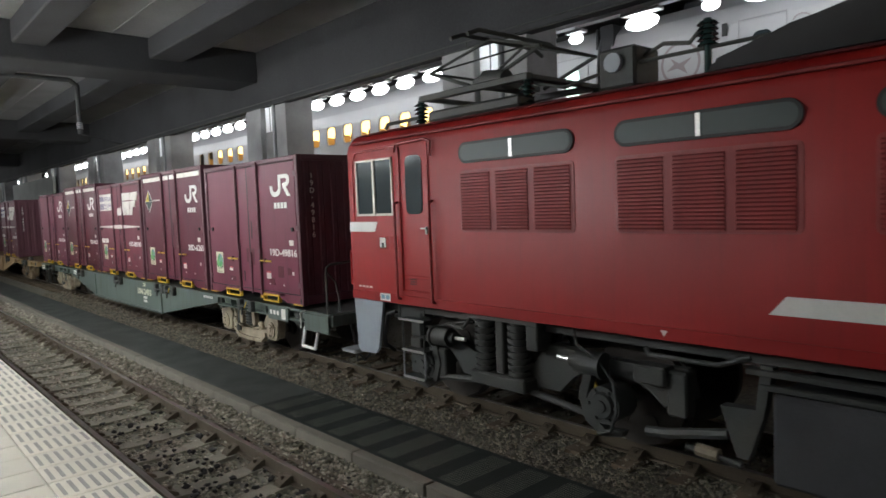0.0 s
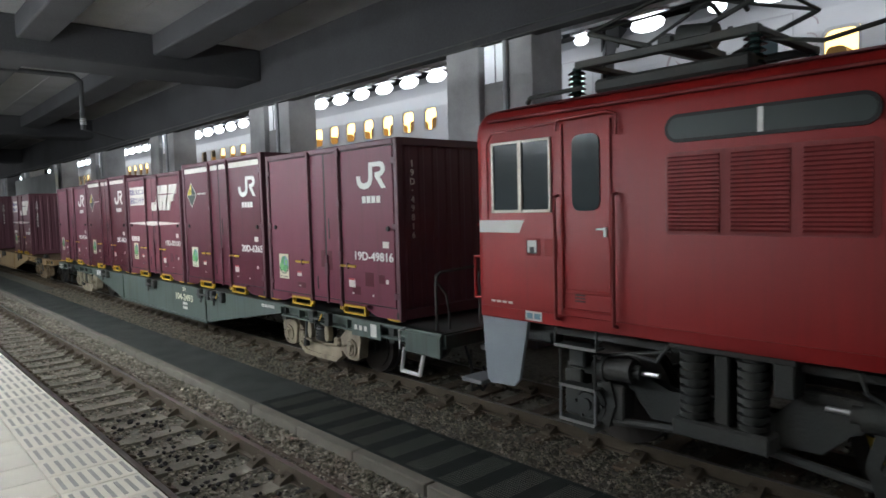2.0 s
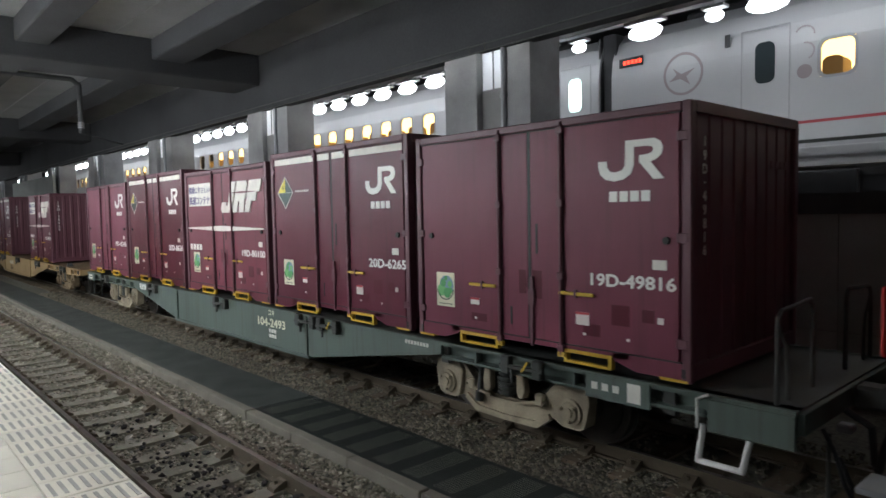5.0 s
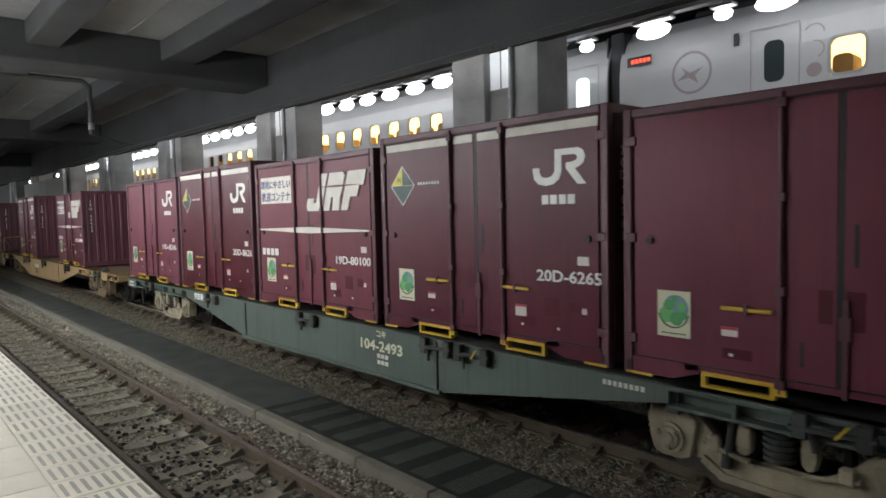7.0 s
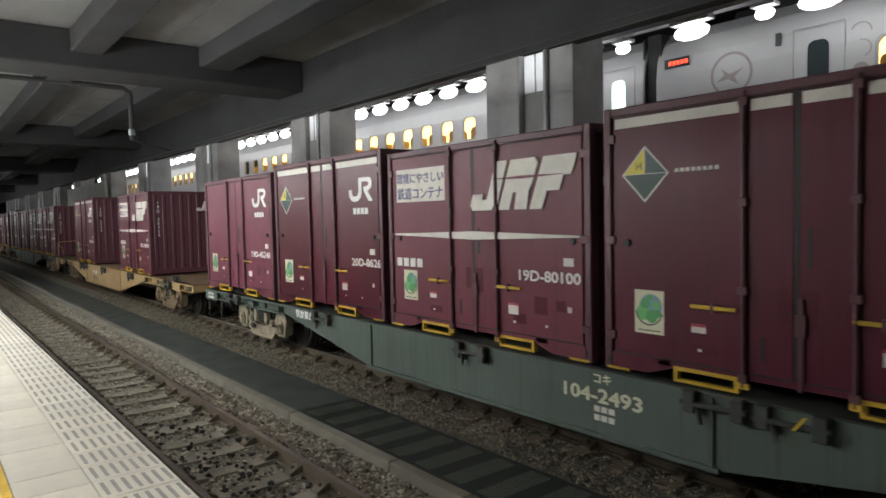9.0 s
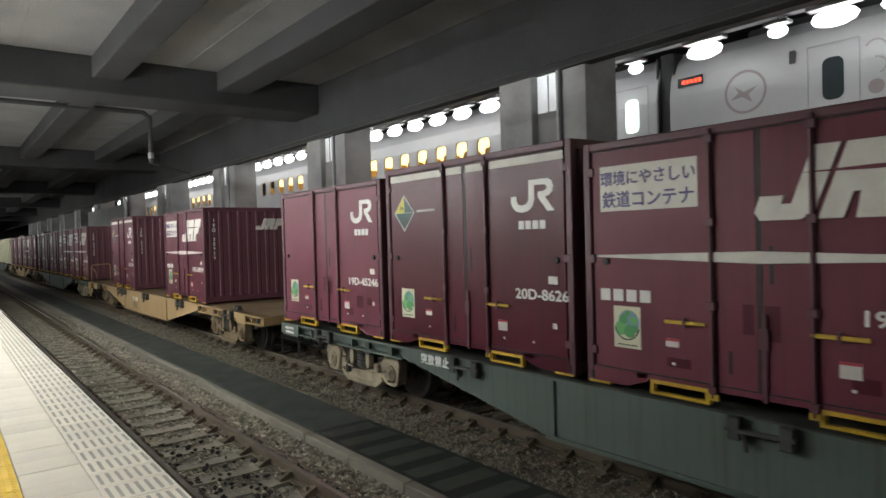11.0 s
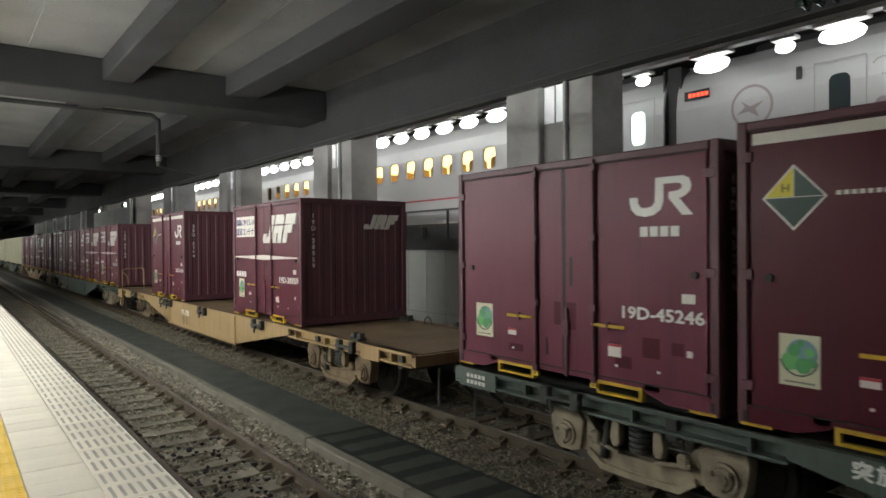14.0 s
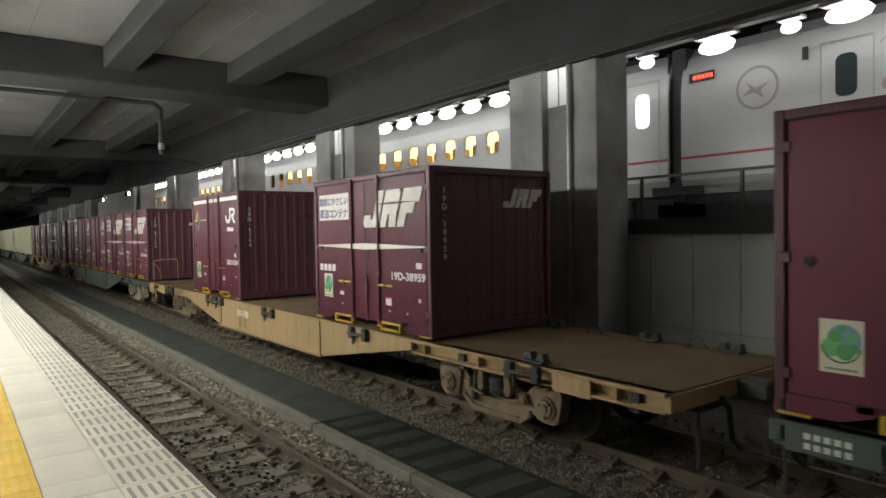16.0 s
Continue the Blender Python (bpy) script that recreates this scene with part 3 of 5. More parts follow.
rims = [[bm.verts.new((x, 23.09 + r * math.cos(2 * math.pi * k / 36), 2.42 + r * math.sin(2 * math.pi * k / 36))) for k in range(36)] for x, r in ((0.0, 0.41), (-0.004, 0.41), (-0.004, 0.36), (0.0, 0.36))]
for ra, rb in zip(rims, rims[1:]):
    for k in range(36):
        bm.faces.new((ra[k], ra[(k + 1) % 36], rb[(k + 1) % 36], rb[k]))
part("emblem_ring", bm, EMBLEM, car_b, "round grey emblem ring")
bm = bmesh.new()
prism(bm, [(23.3, 2.55), (23.12, 2.42), (22.85, 2.5), (23.02, 2.36), (22.95, 2.2), (23.15, 2.33), (23.38, 2.3), (23.22, 2.42)], "x", -0.004, 0)
part("emblem", bm, EMBLEM, car_b, "round grey emblem")
bm = bmesh.new()
for y, z in [(1.78 - 0.04 * k, 2.28 + 0.055 * k) for k in range(8)] + [(1.8 - 0.06 * k, 2.28) for k in range(8)] + [(1.5, 2.15 + 0.06 * k) for k in range(10)]:
    prism(bm, disc(y, z, 0.017, 6), "x", -0.004, 0)
part("car_figure", bm, EMBLEM, car_a, "dotted grey figure 4")
bm = bmesh.new()
for k in range(22):
    a = radians(150 - 15 * k) if k < 11 else radians(90 - 15 * (k - 11))
    prism(bm, disc(20.9 - 0.15 * math.cos(a), (2.72 if k < 11 else 2.44) + 0.14 * math.sin(a), 0.017, 6), "x", -0.004, 0)
part("car_figure", bm, EMBLEM, car_b, "dotted grey figure 3")
flat("emblem", EMBLEM, car_b, [disc(20.9, 2.1, 0.12)], 0, 0.004, "small round grey emblem")
flat("emblem", EMBLEM, car_a, [disc(1.6, 1.88, 0.12)], 0, 0.004, "small round grey emblem")

# ---- freight train ----
L = 3.715


# block shapes of the slanted mark: run to the right, height
BLOCKS = ([(0, 0.2), (0, 0.07), (0.07, 0), (0.4, 0), (0.48, 0.07), (0.48, 0.58), (0.28, 0.58), (0.28, 0.13), (0.2, 0.13), (0.2, 0.2)],
          [(0.53, 0), (0.71, 0), (0.71, 0.2), (0.76, 0.2), (0.8, 0), (1.0, 0), (0.95, 0.22), (0.98, 0.28), (0.98, 0.52), (0.92, 0.58), (0.53, 0.58)],
          [(1.04, 0), (1.23, 0), (1.23, 0.2), (1.41, 0.2), (1.41, 0.36), (1.52, 0.36), (1.52, 0.58), (1.04, 0.58)])


def container(h, paint, number, marks, label):
    c = thing("freight_container", label, "container", "freight containers")
    W = 1.225
    y_posts = (1.41, 1.85, 2.27)
    bm = bmesh.new()
    box(bm, -W + 0.035, W - 0.035, 0.056, L - 0.056, 0.12, h - 0.03)
    part("body", bm, paint, c)
    # ribbed end walls
    for y0, s in ((0.05, -1), (L - 0.05, 1)):
        bm = bmesh.new()
        line = []
        for k in range(9):
            x = -1.02 + k * 0.255
            line += [(x - 0.06, y0), (x - 0.035, y0 + s * 0.013), (x + 0.035, y0 + s * 0.013), (x + 0.06, y0)]
        prism(bm, [(-1.13, y0 - s * 0.012), (-1.13, y0)] + line + [(1.13, y0), (1.13, y0 - s * 0.012)], "z", 0.16, h - 0.1)
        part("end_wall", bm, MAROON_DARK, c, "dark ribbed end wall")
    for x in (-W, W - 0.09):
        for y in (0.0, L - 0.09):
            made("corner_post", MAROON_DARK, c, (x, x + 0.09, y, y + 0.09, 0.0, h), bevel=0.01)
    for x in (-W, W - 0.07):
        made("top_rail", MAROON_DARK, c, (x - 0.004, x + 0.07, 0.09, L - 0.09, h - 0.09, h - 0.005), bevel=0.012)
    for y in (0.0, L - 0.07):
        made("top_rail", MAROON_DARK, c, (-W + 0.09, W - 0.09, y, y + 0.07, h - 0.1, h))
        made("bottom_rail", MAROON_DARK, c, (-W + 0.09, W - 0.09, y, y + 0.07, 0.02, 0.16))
    # lower sill with fork pockets
    bm = bmesh.new()
    fork = ((0.81, 1.38), (2.31, 2.93))
    prism(bm, [(0.09, 0.17), (0.09, 0.02), (0.55, 0.02), (0.8, 0.10), (0.8, 0.17)], "x", -W + 0.004, -W + 0.06)
    prism(bm, [(L - 0.09, 0.17), (L - 0.09, 0.02), (L - 0.5, 0.02), (L - 0.75, 0.10), (L - 0.75, 0.17)], "x", -W + 0.004, -W + 0.06)
    box(bm, -W + 0.004, -W + 0.06, 0.62, L - 0.62, 0.12, 0.17)
    part("sill", bm, paint, c)
    for a, b in fork:
        f = made("fork_pocket", YELLOW, c, (-W - 0.012, -W + 0.05, a, b, 0.1, 0.135), (-W - 0.012, -W + 0.05, a, b, -0.005, 0.02),
                 (-W - 0.012, -W + 0.05, a, a + 0.04, 0.02, 0.1), (-W - 0.012, -W + 0.05, b - 0.04, b, 0.02, 0.1), label="yellow fork pocket frame")
    each("corner_fitting", YELLOW, c, (-W - 0.005, -W + 0.1, 0.03, 0.3, 0.0, 0.025), (-W - 0.005, -W + 0.1, L - 0.3, L - 0.03, 0.0, 0.025), label="yellow corner foot edge")
    # three door leaves with dark seals
    for a, b in ((0.1, y_posts[0]), (y_posts[0], y_posts[1]), (y_posts[1], y_posts[2]), (y_posts[2], L - 0.1)):
        made("door_leaf", paint, c, (-W + 0.012, -W + 0.036, a + 0.02, b - 0.02, 0.18, h - 0.1), bevel=0.006)
    for y in y_posts:
        made("door_seal", RUBBER, c, (-W + 0.014, -W + 0.03, y - 0.02, y + 0.02, 0.18, h - 0.1), label="black rubber door seal")
    made("door_seal", RUBBER, c, (-W + 0.008, -W + 0.03, 0.1, L - 0.1, 0.163, 0.182))
    made("door_seal", RUBBER, c, (-W + 0.008, -W + 0.03, 0.1, L - 0.1, h - 0.1, h - 0.088))
    for y in (0.05, L - 0.09):
        made("corner_hole", RUBBER, c, (-W - 0.003, -W + 0.01, y, y + 0.04, 0.045, 0.125), label="dark lifting hole")
    for y in (y_posts[0], y_posts[2]):
        bm = bmesh.new()
        rod(bm, (-W - 0.012, y, 0.06), (-W - 0.012, y, h - 0.04), 0.022, 8)
        r = part("lock_rod", bm, MAROON_DARK, c, "dark vertical door lock rod")
        each("rod_bracket", MAROON_DARK, r, *[(-W - 0.035, -W + 0.01, y - 0.04, y + 0.04, z, z + 0.07) for z in (0.1, 0.85, 1.6, h - 0.16)], bevel=0.006)
        made("rod_foot", YELLOW, r, (-W - 0.03, -W + 0.01, y - 0.05, y + 0.04, 0.045, 0.095))
    for y0, y1 in ((1.01, 1.43), (2.33, 2.75)):
        bm = bmesh.new()
        box(bm, -W - 0.03, -W - 0.008, y0, y1, 0.695, 0.73, 0.006)
        lev = part("lever", bm, YELLOW, c, "yellow door lever")
        made("catch", MAROON_DARK, lev, (-W - 0.034, -W - 0.004, (y0 + y1) / 2 - 0.012, (y0 + y1) / 2 + 0.018, 0.67, 0.755))
    each("hinge", MAROON_DARK, c, *[(-W - 0.006, -W + 0.04, y, y + 0.11, z, z + 0.09) for y in (0.03, L - 0.14) for z in (0.3, 1.25, h - 0.35)], label="dark door hinge", bevel=0.008)
    for y in (0.24, L - 0.28):
        bm = bmesh.new()
        rod(bm, (-W - 0.012, y, 1.27), (-W + 0.02, y, 1.27), 0.035, 10)
        part("door_buffer", bm, RUBBER, c, "black round door buffer")
    made("centre_bar", MAROON_DARK, c, (-W - 0.012, -W + 0.014, 1.79, 1.83, 0.1, 0.85), (-W - 0.02, -W + 0.014, 1.77, 1.85, 0.55, 0.72))
    each("vent_slot", RUBBER, c, (-W + 0.008, -W + 0.012, 1.73, 1.76, 1.1, 1.42), (-W + 0.008, -W + 0.012, 2.1, 2.13, 0.3, 0.5), label="dark slot")
    face = -W + 0.012
    # stickers and markings
    st = flat("sticker", CREAM, c, [[(3.04, 0.4), (3.36, 0.4), (3.36, 0.82), (3.04, 0.82)]], face, 0.003, "cream sticker with a green and blue round print")
    flat("print", BLUE, st, [disc(3.18, 0.66, 0.125, 20)], face - 0.003, 0.001)
    for q, (py, pz, pr) in enumerate(((3.27, 0.6, 0.075), (3.17, 0.57, 0.065), (3.24, 0.69, 0.05), (3.12, 0.68, 0.04), (3.19, 0.75, 0.03), (3.11, 0.6, 0.04))):
        flat("print", GREEN if q % 3 else LEAFGREEN, st, [disc(py, pz, pr, 12)], face - 0.004 - q * 0.0004, 0.001)
    bm = bmesh.new()
    for q in range(14):
        a0, a1 = math.pi * (1.05 + 0.9 * q / 14), math.pi * (1.05 + 0.9 * (q + 1) / 14)
        prism(bm, [(3.2 + r * math.cos(a), 0.63 + r * math.sin(a)) for r, a in ((0.15, a0), (0.15, a1), (0.138, a1), (0.138, a0))], "x", face - 0.0075, face - 0.003)
    for q in range(8):
        box(bm, face - 0.004, face - 0.003, 3.085 + q * 0.03, 3.105 + q * 0.03, 0.425, 0.44)
    part("print", bm, DARKGREEN, st, "thin dark print on the sticker")
    for k, (a, b, z0, z1) in enumerate(((0.24, 0.38, 1.0, 1.09), (1.08, 1.24, 0.4, 0.53), (0.27, 0.33, 0.5, 0.56), (2.62, 2.76, 0.47, 0.55))):
        cd = flat("card", WHITEWORN, c, [[(a, z0), (b, z0), (b, z1), (a, z1)]], face, 0.003, "small white paper card")
        if k in (1, 3):
            flat("card_head", STRIPE, cd, [[(a, z1 - 0.025), (b, z1 - 0.025), (b, z1), (a, z1)]], face - 0.003, 0.001)
    flat("jack_mark", WHITEWORN, c, [[(yy, 0.3), (yy + 0.035, 0.3), (yy + 0.035, 0.325), (yy, 0.325)] for yy in (1.12, 2.66, 0.62)], face, 0.002)
    for a, z0, w, hh in ((0.62, 0.44, 0.2, 0.2), (1.68, 0.62, 0.13, 0.3), (1.9, 0.66, 0.1, 0.26), (2.5, 0.28, 0.25, 0.09), (0.95, 0.3, 0.2, 0.12), (0.36, 0.5, 0.13, 0.12)):
        flat("paint_patch", MAROON_DEEP, c, [[(a, z0), (a + w, z0), (a + w, z0 + hh), (a, z0 + hh)]], face, 0.0015, "dull repainted patch")
    mid = 0.5 if h > 2.55 else 0.62
    if number:
        lettering("container_number", number, 0.168, WHITE, c, side(face - 0.001, mid, 0.815), "white stencilled container number", 1.0, 0.0045, 1.24)
        for k, ch in enumerate(number.replace("-", "\u00b7")):
            lettering("end_number", ch, 0.125, WHITEWORN, c, Matrix.Translation((-0.95, 0.016, 2.11 - k * 0.122)) @ pose(0, 0, 0, 90, 0, 0), "", 1.0, 0.003)
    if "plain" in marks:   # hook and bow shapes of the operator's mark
        for o in ([(0.66, 2.2), (0.57, 2.2), (0.57, 1.97), (0.6, 1.89), (0.68, 1.84), (0.78, 1.825), (0.88, 1.845), (0.94, 1.9), (0.96, 1.97), (0.96, 2.02), (0.865, 2.02),
                   (0.86, 1.96), (0.83, 1.92), (0.77, 1.91), (0.7, 1.925), (0.665, 1.97)],
                  [(0.57, 2.2), (0.36, 2.2), (0.3, 2.17), (0.275, 2.11), (0.29, 2.05), (0.34, 2.01), (0.4, 1.99), (0.26, 1.83), (0.37, 1.83), (0.515, 1.995), (0.515, 2.055), (0.43, 2.06),
                   (0.385, 2.075), (0.37, 2.1), (0.385, 2.125), (0.43, 2.135), (0.57, 2.135)]):
            flat("operator_mark", WHITE, c, [o], face, 0.004, "white painted operator mark")
        flat("operator_name", WHITE, c, [[(0.84 - 0.115 * k, 1.63), (0.75 - 0.115 * k, 1.63), (0.75 - 0.115 * k, 1.73), (0.84 - 0.115 * k, 1.73)] for k in range(4)], face, 0.003, "small white bars of the operator's name")
        bm = bmesh.new()
        for k in range(4):
            box(bm, 0.5 + 0.12 * k, 0.59 + 0.12 * k, 0.014, 0.018, 1.95, 2.03)
        part("end_mark", bm, MAROON, c, "faded bars on the end wall")
    if "slanted" in marks:
        for o in BLOCKS:
            flat("operator_mark", WHITEWORN, c, [[(1.9 - p - 0.38 * q, 1.63 + q) for p, q in o]], face, 0.02, "slanted white block of the operator mark")
            bm = bmesh.new()
            prism(bm, [(0.18 + 0.5 * (p + 0.38 * q), 1.9 + 0.52 * q) for p, q in o], "y", 0.014, 0.03)
            part("end_mark", bm, WHITEWORN, c, "slanted white mark on the end wall")
        flat("mark_gap", paint, c, [[(1.9 - p - 0.14, 1.63 + q) for p, q in ((0.22, 0.37), (0.8, 0.352), (1.5, 0.372), (0.8, 0.388))]], face - 0.02, 0.003)
        flat("belt", WHITEWORN, c, [[(0.14, 1.315), (1.85, 1.27), (3.54, 1.315), (3.54, 1.335), (1.85, 1.375), (0.14, 1.335)]], face, 0.026, "tapered white painted belt")
        flat("slogan_panel", WHITEWORN, c, [[(2.4, 1.78), (3.5, 1.78), (3.5, 2.24), (2.4, 2.24)]], face, 0.003, "white slogan panel")
        lettering("slogan", "\u74b0\u5883\u306b\u3084\u3055\u3057\u3044", 0.155, SLOGANBLUE, c, side(face - 0.004, 2.95, 2.05), "", 1.0, 0.003)
        lettering("slogan", "\u9244\u9053\u30b3\u30f3\u30c6\u30ca", 0.175, SLOGANBLUE, c, side(face - 0.004, 2.95, 1.83), "", 1.0, 0.003)
        flat("operator_name", WHITE, c, [[(3.52 - 0.16 * k, 0.87), (3.4 - 0.16 * k, 0.87), (3.4 - 0.16 * k, 0.99), (3.52 - 0.16 * k, 0.99)] for k in range(4)], face, 0.003)
    if "tall" in marks:
        for a, b in ((0.12, 1.35), (1.46, 1.81), (1.89, 2.22), (2.32, 3.58)):
            flat("height_band", WHITEWORN, c, [[(a, h - 0.21), (b, h - 0.21), (b, h - 0.115), (a, h - 0.115)]], face, 0.003, "white height band")
        y, z = 3.24, 1.93
        flat("diamond", WHITEWORN, c, [[(y - 0.255, z), (y, z - 0.27), (y + 0.255, z), (y, z + 0.27)]], face, 0.002, "diamond height sign with a pale rim")
        flat("diamond_field", DARKGREEN, c, [[(y - 0.235, z), (y, z - 0.245), (y + 0.235, z)], [(y - 0.235, z + 0.005), (y - 0.003, z + 0.005), (y - 0.003, z + 0.245)]], face - 0.002, 0.001)
        flat("diamond_field", YELLOWDIA, c, [[(y + 0.003, z + 0.005), (y + 0.235, z + 0.005), (y + 0.003, z + 0.245)]], face - 0.002, 0.001)
        lettering("height_letter", "H", 0.1, RUBBER, c, side(face - 0.0035, y + 0.065, z + 0.045))
        flat("height_note", WHITEWORN, c, [[(y - 0.32 - 0.055 * k, z), (y - 0.355 - 0.055 * k, z), (y - 0.355 - 0.055 * k, z + 0.035), (y - 0.32 - 0.055 * k, z + 0.035)] for k in range(8)], face, 0.002)
    return c


def bogie(parent, y, mat):
    """One two-axle bogie about y; frames, boxes, springs and spinning wheels."""
    for s in (-1, 1):
        x0, x1 = sorted((s * 0.93, s * 1.05))
        bm = bmesh.new()
        prism(bm, [(y + a, b) for a, b in ((-1.18, 0.62), (-1.15, 0.72), (-0.72, 0.72), (-0.55, 0.52), (-0.32, 0.36), (0.32, 0.36), (0.55, 0.52), (0.72, 0.72), (1.15, 0.72), (1.18, 0.62),
                                          (1.14, 0.32), (1.1, 0.29), (0.62, 0.32), (0.45, 0.19), (-0.45, 0.19), (-0.62, 0.32), (-1.1, 0.29), (-1.14, 0.32))], "x", x0, x1)
        bmesh.ops.bevel(bm, geom=bm.edges[:], offset=0.014, segments=1, affect="EDGES")
        fr = part("bogie_frame", bm, mat, parent, "dusty cast bogie side frame")
        for q in (-1, 1):
            bm = bmesh.new()
            prism(bm, [(y + q * a, b) for a, b in ((0.2, 0.72), (0.3, 0.74), (0.33, 0.56), (0.3, 0.46), (0.24, 0.45), (0.2, 0.5))], "x", *sorted((s * 1.02, s * 1.12)))
            bmesh.ops.bevel(bm, geom=bm.edges[:], offset=0.012, segments=1, affect="EDGES")
            part("spring_pillar", bm, mat, fr, "cast pillar beside the spring")
            bm = bmesh.new()
            prism(bm, [(y + q * a, b) for a, b in ((0.0, 0.15), (0.47, 0.16), (0.66, 0.29), (0.63, 0.35), (0.44, 0.23), (0.0, 0.21))], "x", *sorted((s * 0.96, s * 1.09)))
            part("frame_rim", bm, mat, fr)
            made("brake_shoe", DARKSTEEL, fr, (*sorted((s * 0.52, s * 0.66)), y + q * 0.4 - 0.04, y + q * 0.4 + 0.04, 0.25, 0.6), bevel=0.015)
            bm = bmesh.new()
            rod(bm, (s * 1.1, y + q * 0.62, 0.47), (s * 1.1, y + q * 0.22, 0.4), 0.022, 6)
            part("tie_rod", bm, mat, fr)
        for ay in (-0.95, 0.95):
            bm = bmesh.new()
            rod(bm, (s * 0.9, y + ay, 0.45), (s * 1.13, y + ay, 0.45), 0.145, 16)
            rod(bm, (s * 1.13, y + ay, 0.45), (s * 1.15, y + ay, 0.45), 0.115, 16, 0.1)
            rod(bm, (s * 1.15, y + ay, 0.45), (s * 1.165, y + ay, 0.45), 0.055, 12)
            for k in range(3):
                a = 2.1 * k + 0.4
                rod(bm, (s * 1.12, y + ay + 0.11 * math.cos(a), 0.45 + 0.11 * math.sin(a)), (s * 1.165, y + ay + 0.085 * math.cos(a), 0.45 + 0.085 * math.sin(a)), 0.02, 6)
            part("axle_box", bm, mat, fr, "round axle box cover", True)
            bm = bmesh.new()
            q = 1 if ay > 0 else -1
            prism(bm, [(y + ay + q * a, b) for a, b in ((0.2, 0.72), (-0.16, 0.74), (-0.26, 0.62), (-0.2, 0.3), (-0.1, 0.26), (0.1, 0.26), (0.17, 0.3), (0.2, 0.4), (0.24, 0.6))], "x", *sorted((s * 1.03, s * 1.1)))
            bmesh.ops.bevel(bm, geom=bm.edges[:], offset=0.012, segments=1, affect="EDGES")
            part("axle_guard", bm, mat, fr, "cast axle guard")
            made("guard_lug", mat, fr, (*sorted((s * 1.05, s * 1.13)), y + ay - q * 0.42 - 0.06, y + ay - q * 0.42 + 0.06, 0.42, 0.56), bevel=0.02)
        bm = bmesh.new()
        for z in range(5):
            rod(bm, (s * 1.0, y, 0.46 + z * 0.055), (s * 1.0, y, 0.495 + z * 0.055), 0.135, 14)
        rod(bm, (s * 1.0, y, 0.44), (s * 1.0, y, 0.78), 0.1, 12)
        part("spring", bm, DARKSTEEL, fr, "grimy coil spring", True)
        made("bolster", mat, fr, (*sorted((s * 0.6, s * 1.12)), y - 0.3, y + 0.3, 0.7, 0.82), bevel=0.03)
        bm = bmesh.new()
        rod(bm, (s * 1.09, y + 0.42, 0.3), (s * 1.09, y + 0.36, 0.74), 0.035, 8)
        rod(bm, (s * 1.09, y + 0.42, 0.3), (s * 1.09, y + 0.41, 0.42), 0.05, 8)
        part("damper", bm, DARKSTEEL, fr)
    wheels = []
    for ay in (-0.95, 0.95):
        bm = bmesh.new()
        rod(bm, (-0.8, 0, 0), (0.8, 0, 0), 0.075, 10)
        for s in (-1, 1):
            rod(bm, (s * 0.5, 0, 0), (s * 0.635, 0, 0), 0.43, 28)
            rod(bm, (s * 0.5, 0, 0), (s * 0.525, 0, 0), 0.455, 28)
            rod(bm, (s * 0.635, 0, 0), (s * 0.66, 0, 0), 0.34, 24)
            rod(bm, (s * 0.635, 0, 0), (s * 0.74, 0, 0), 0.12, 14)
            box(bm, *sorted((s * 0.655, s * 0.672)), -0.3, -0.18, -0.03, 0.03)
        w = part("wheelset", bm, WHEEL, parent, "worn steel wheelset", True)
        w.location = (0, y + ay, 0.43)
        wheels.append(w)
    return wheels


SPIN = []


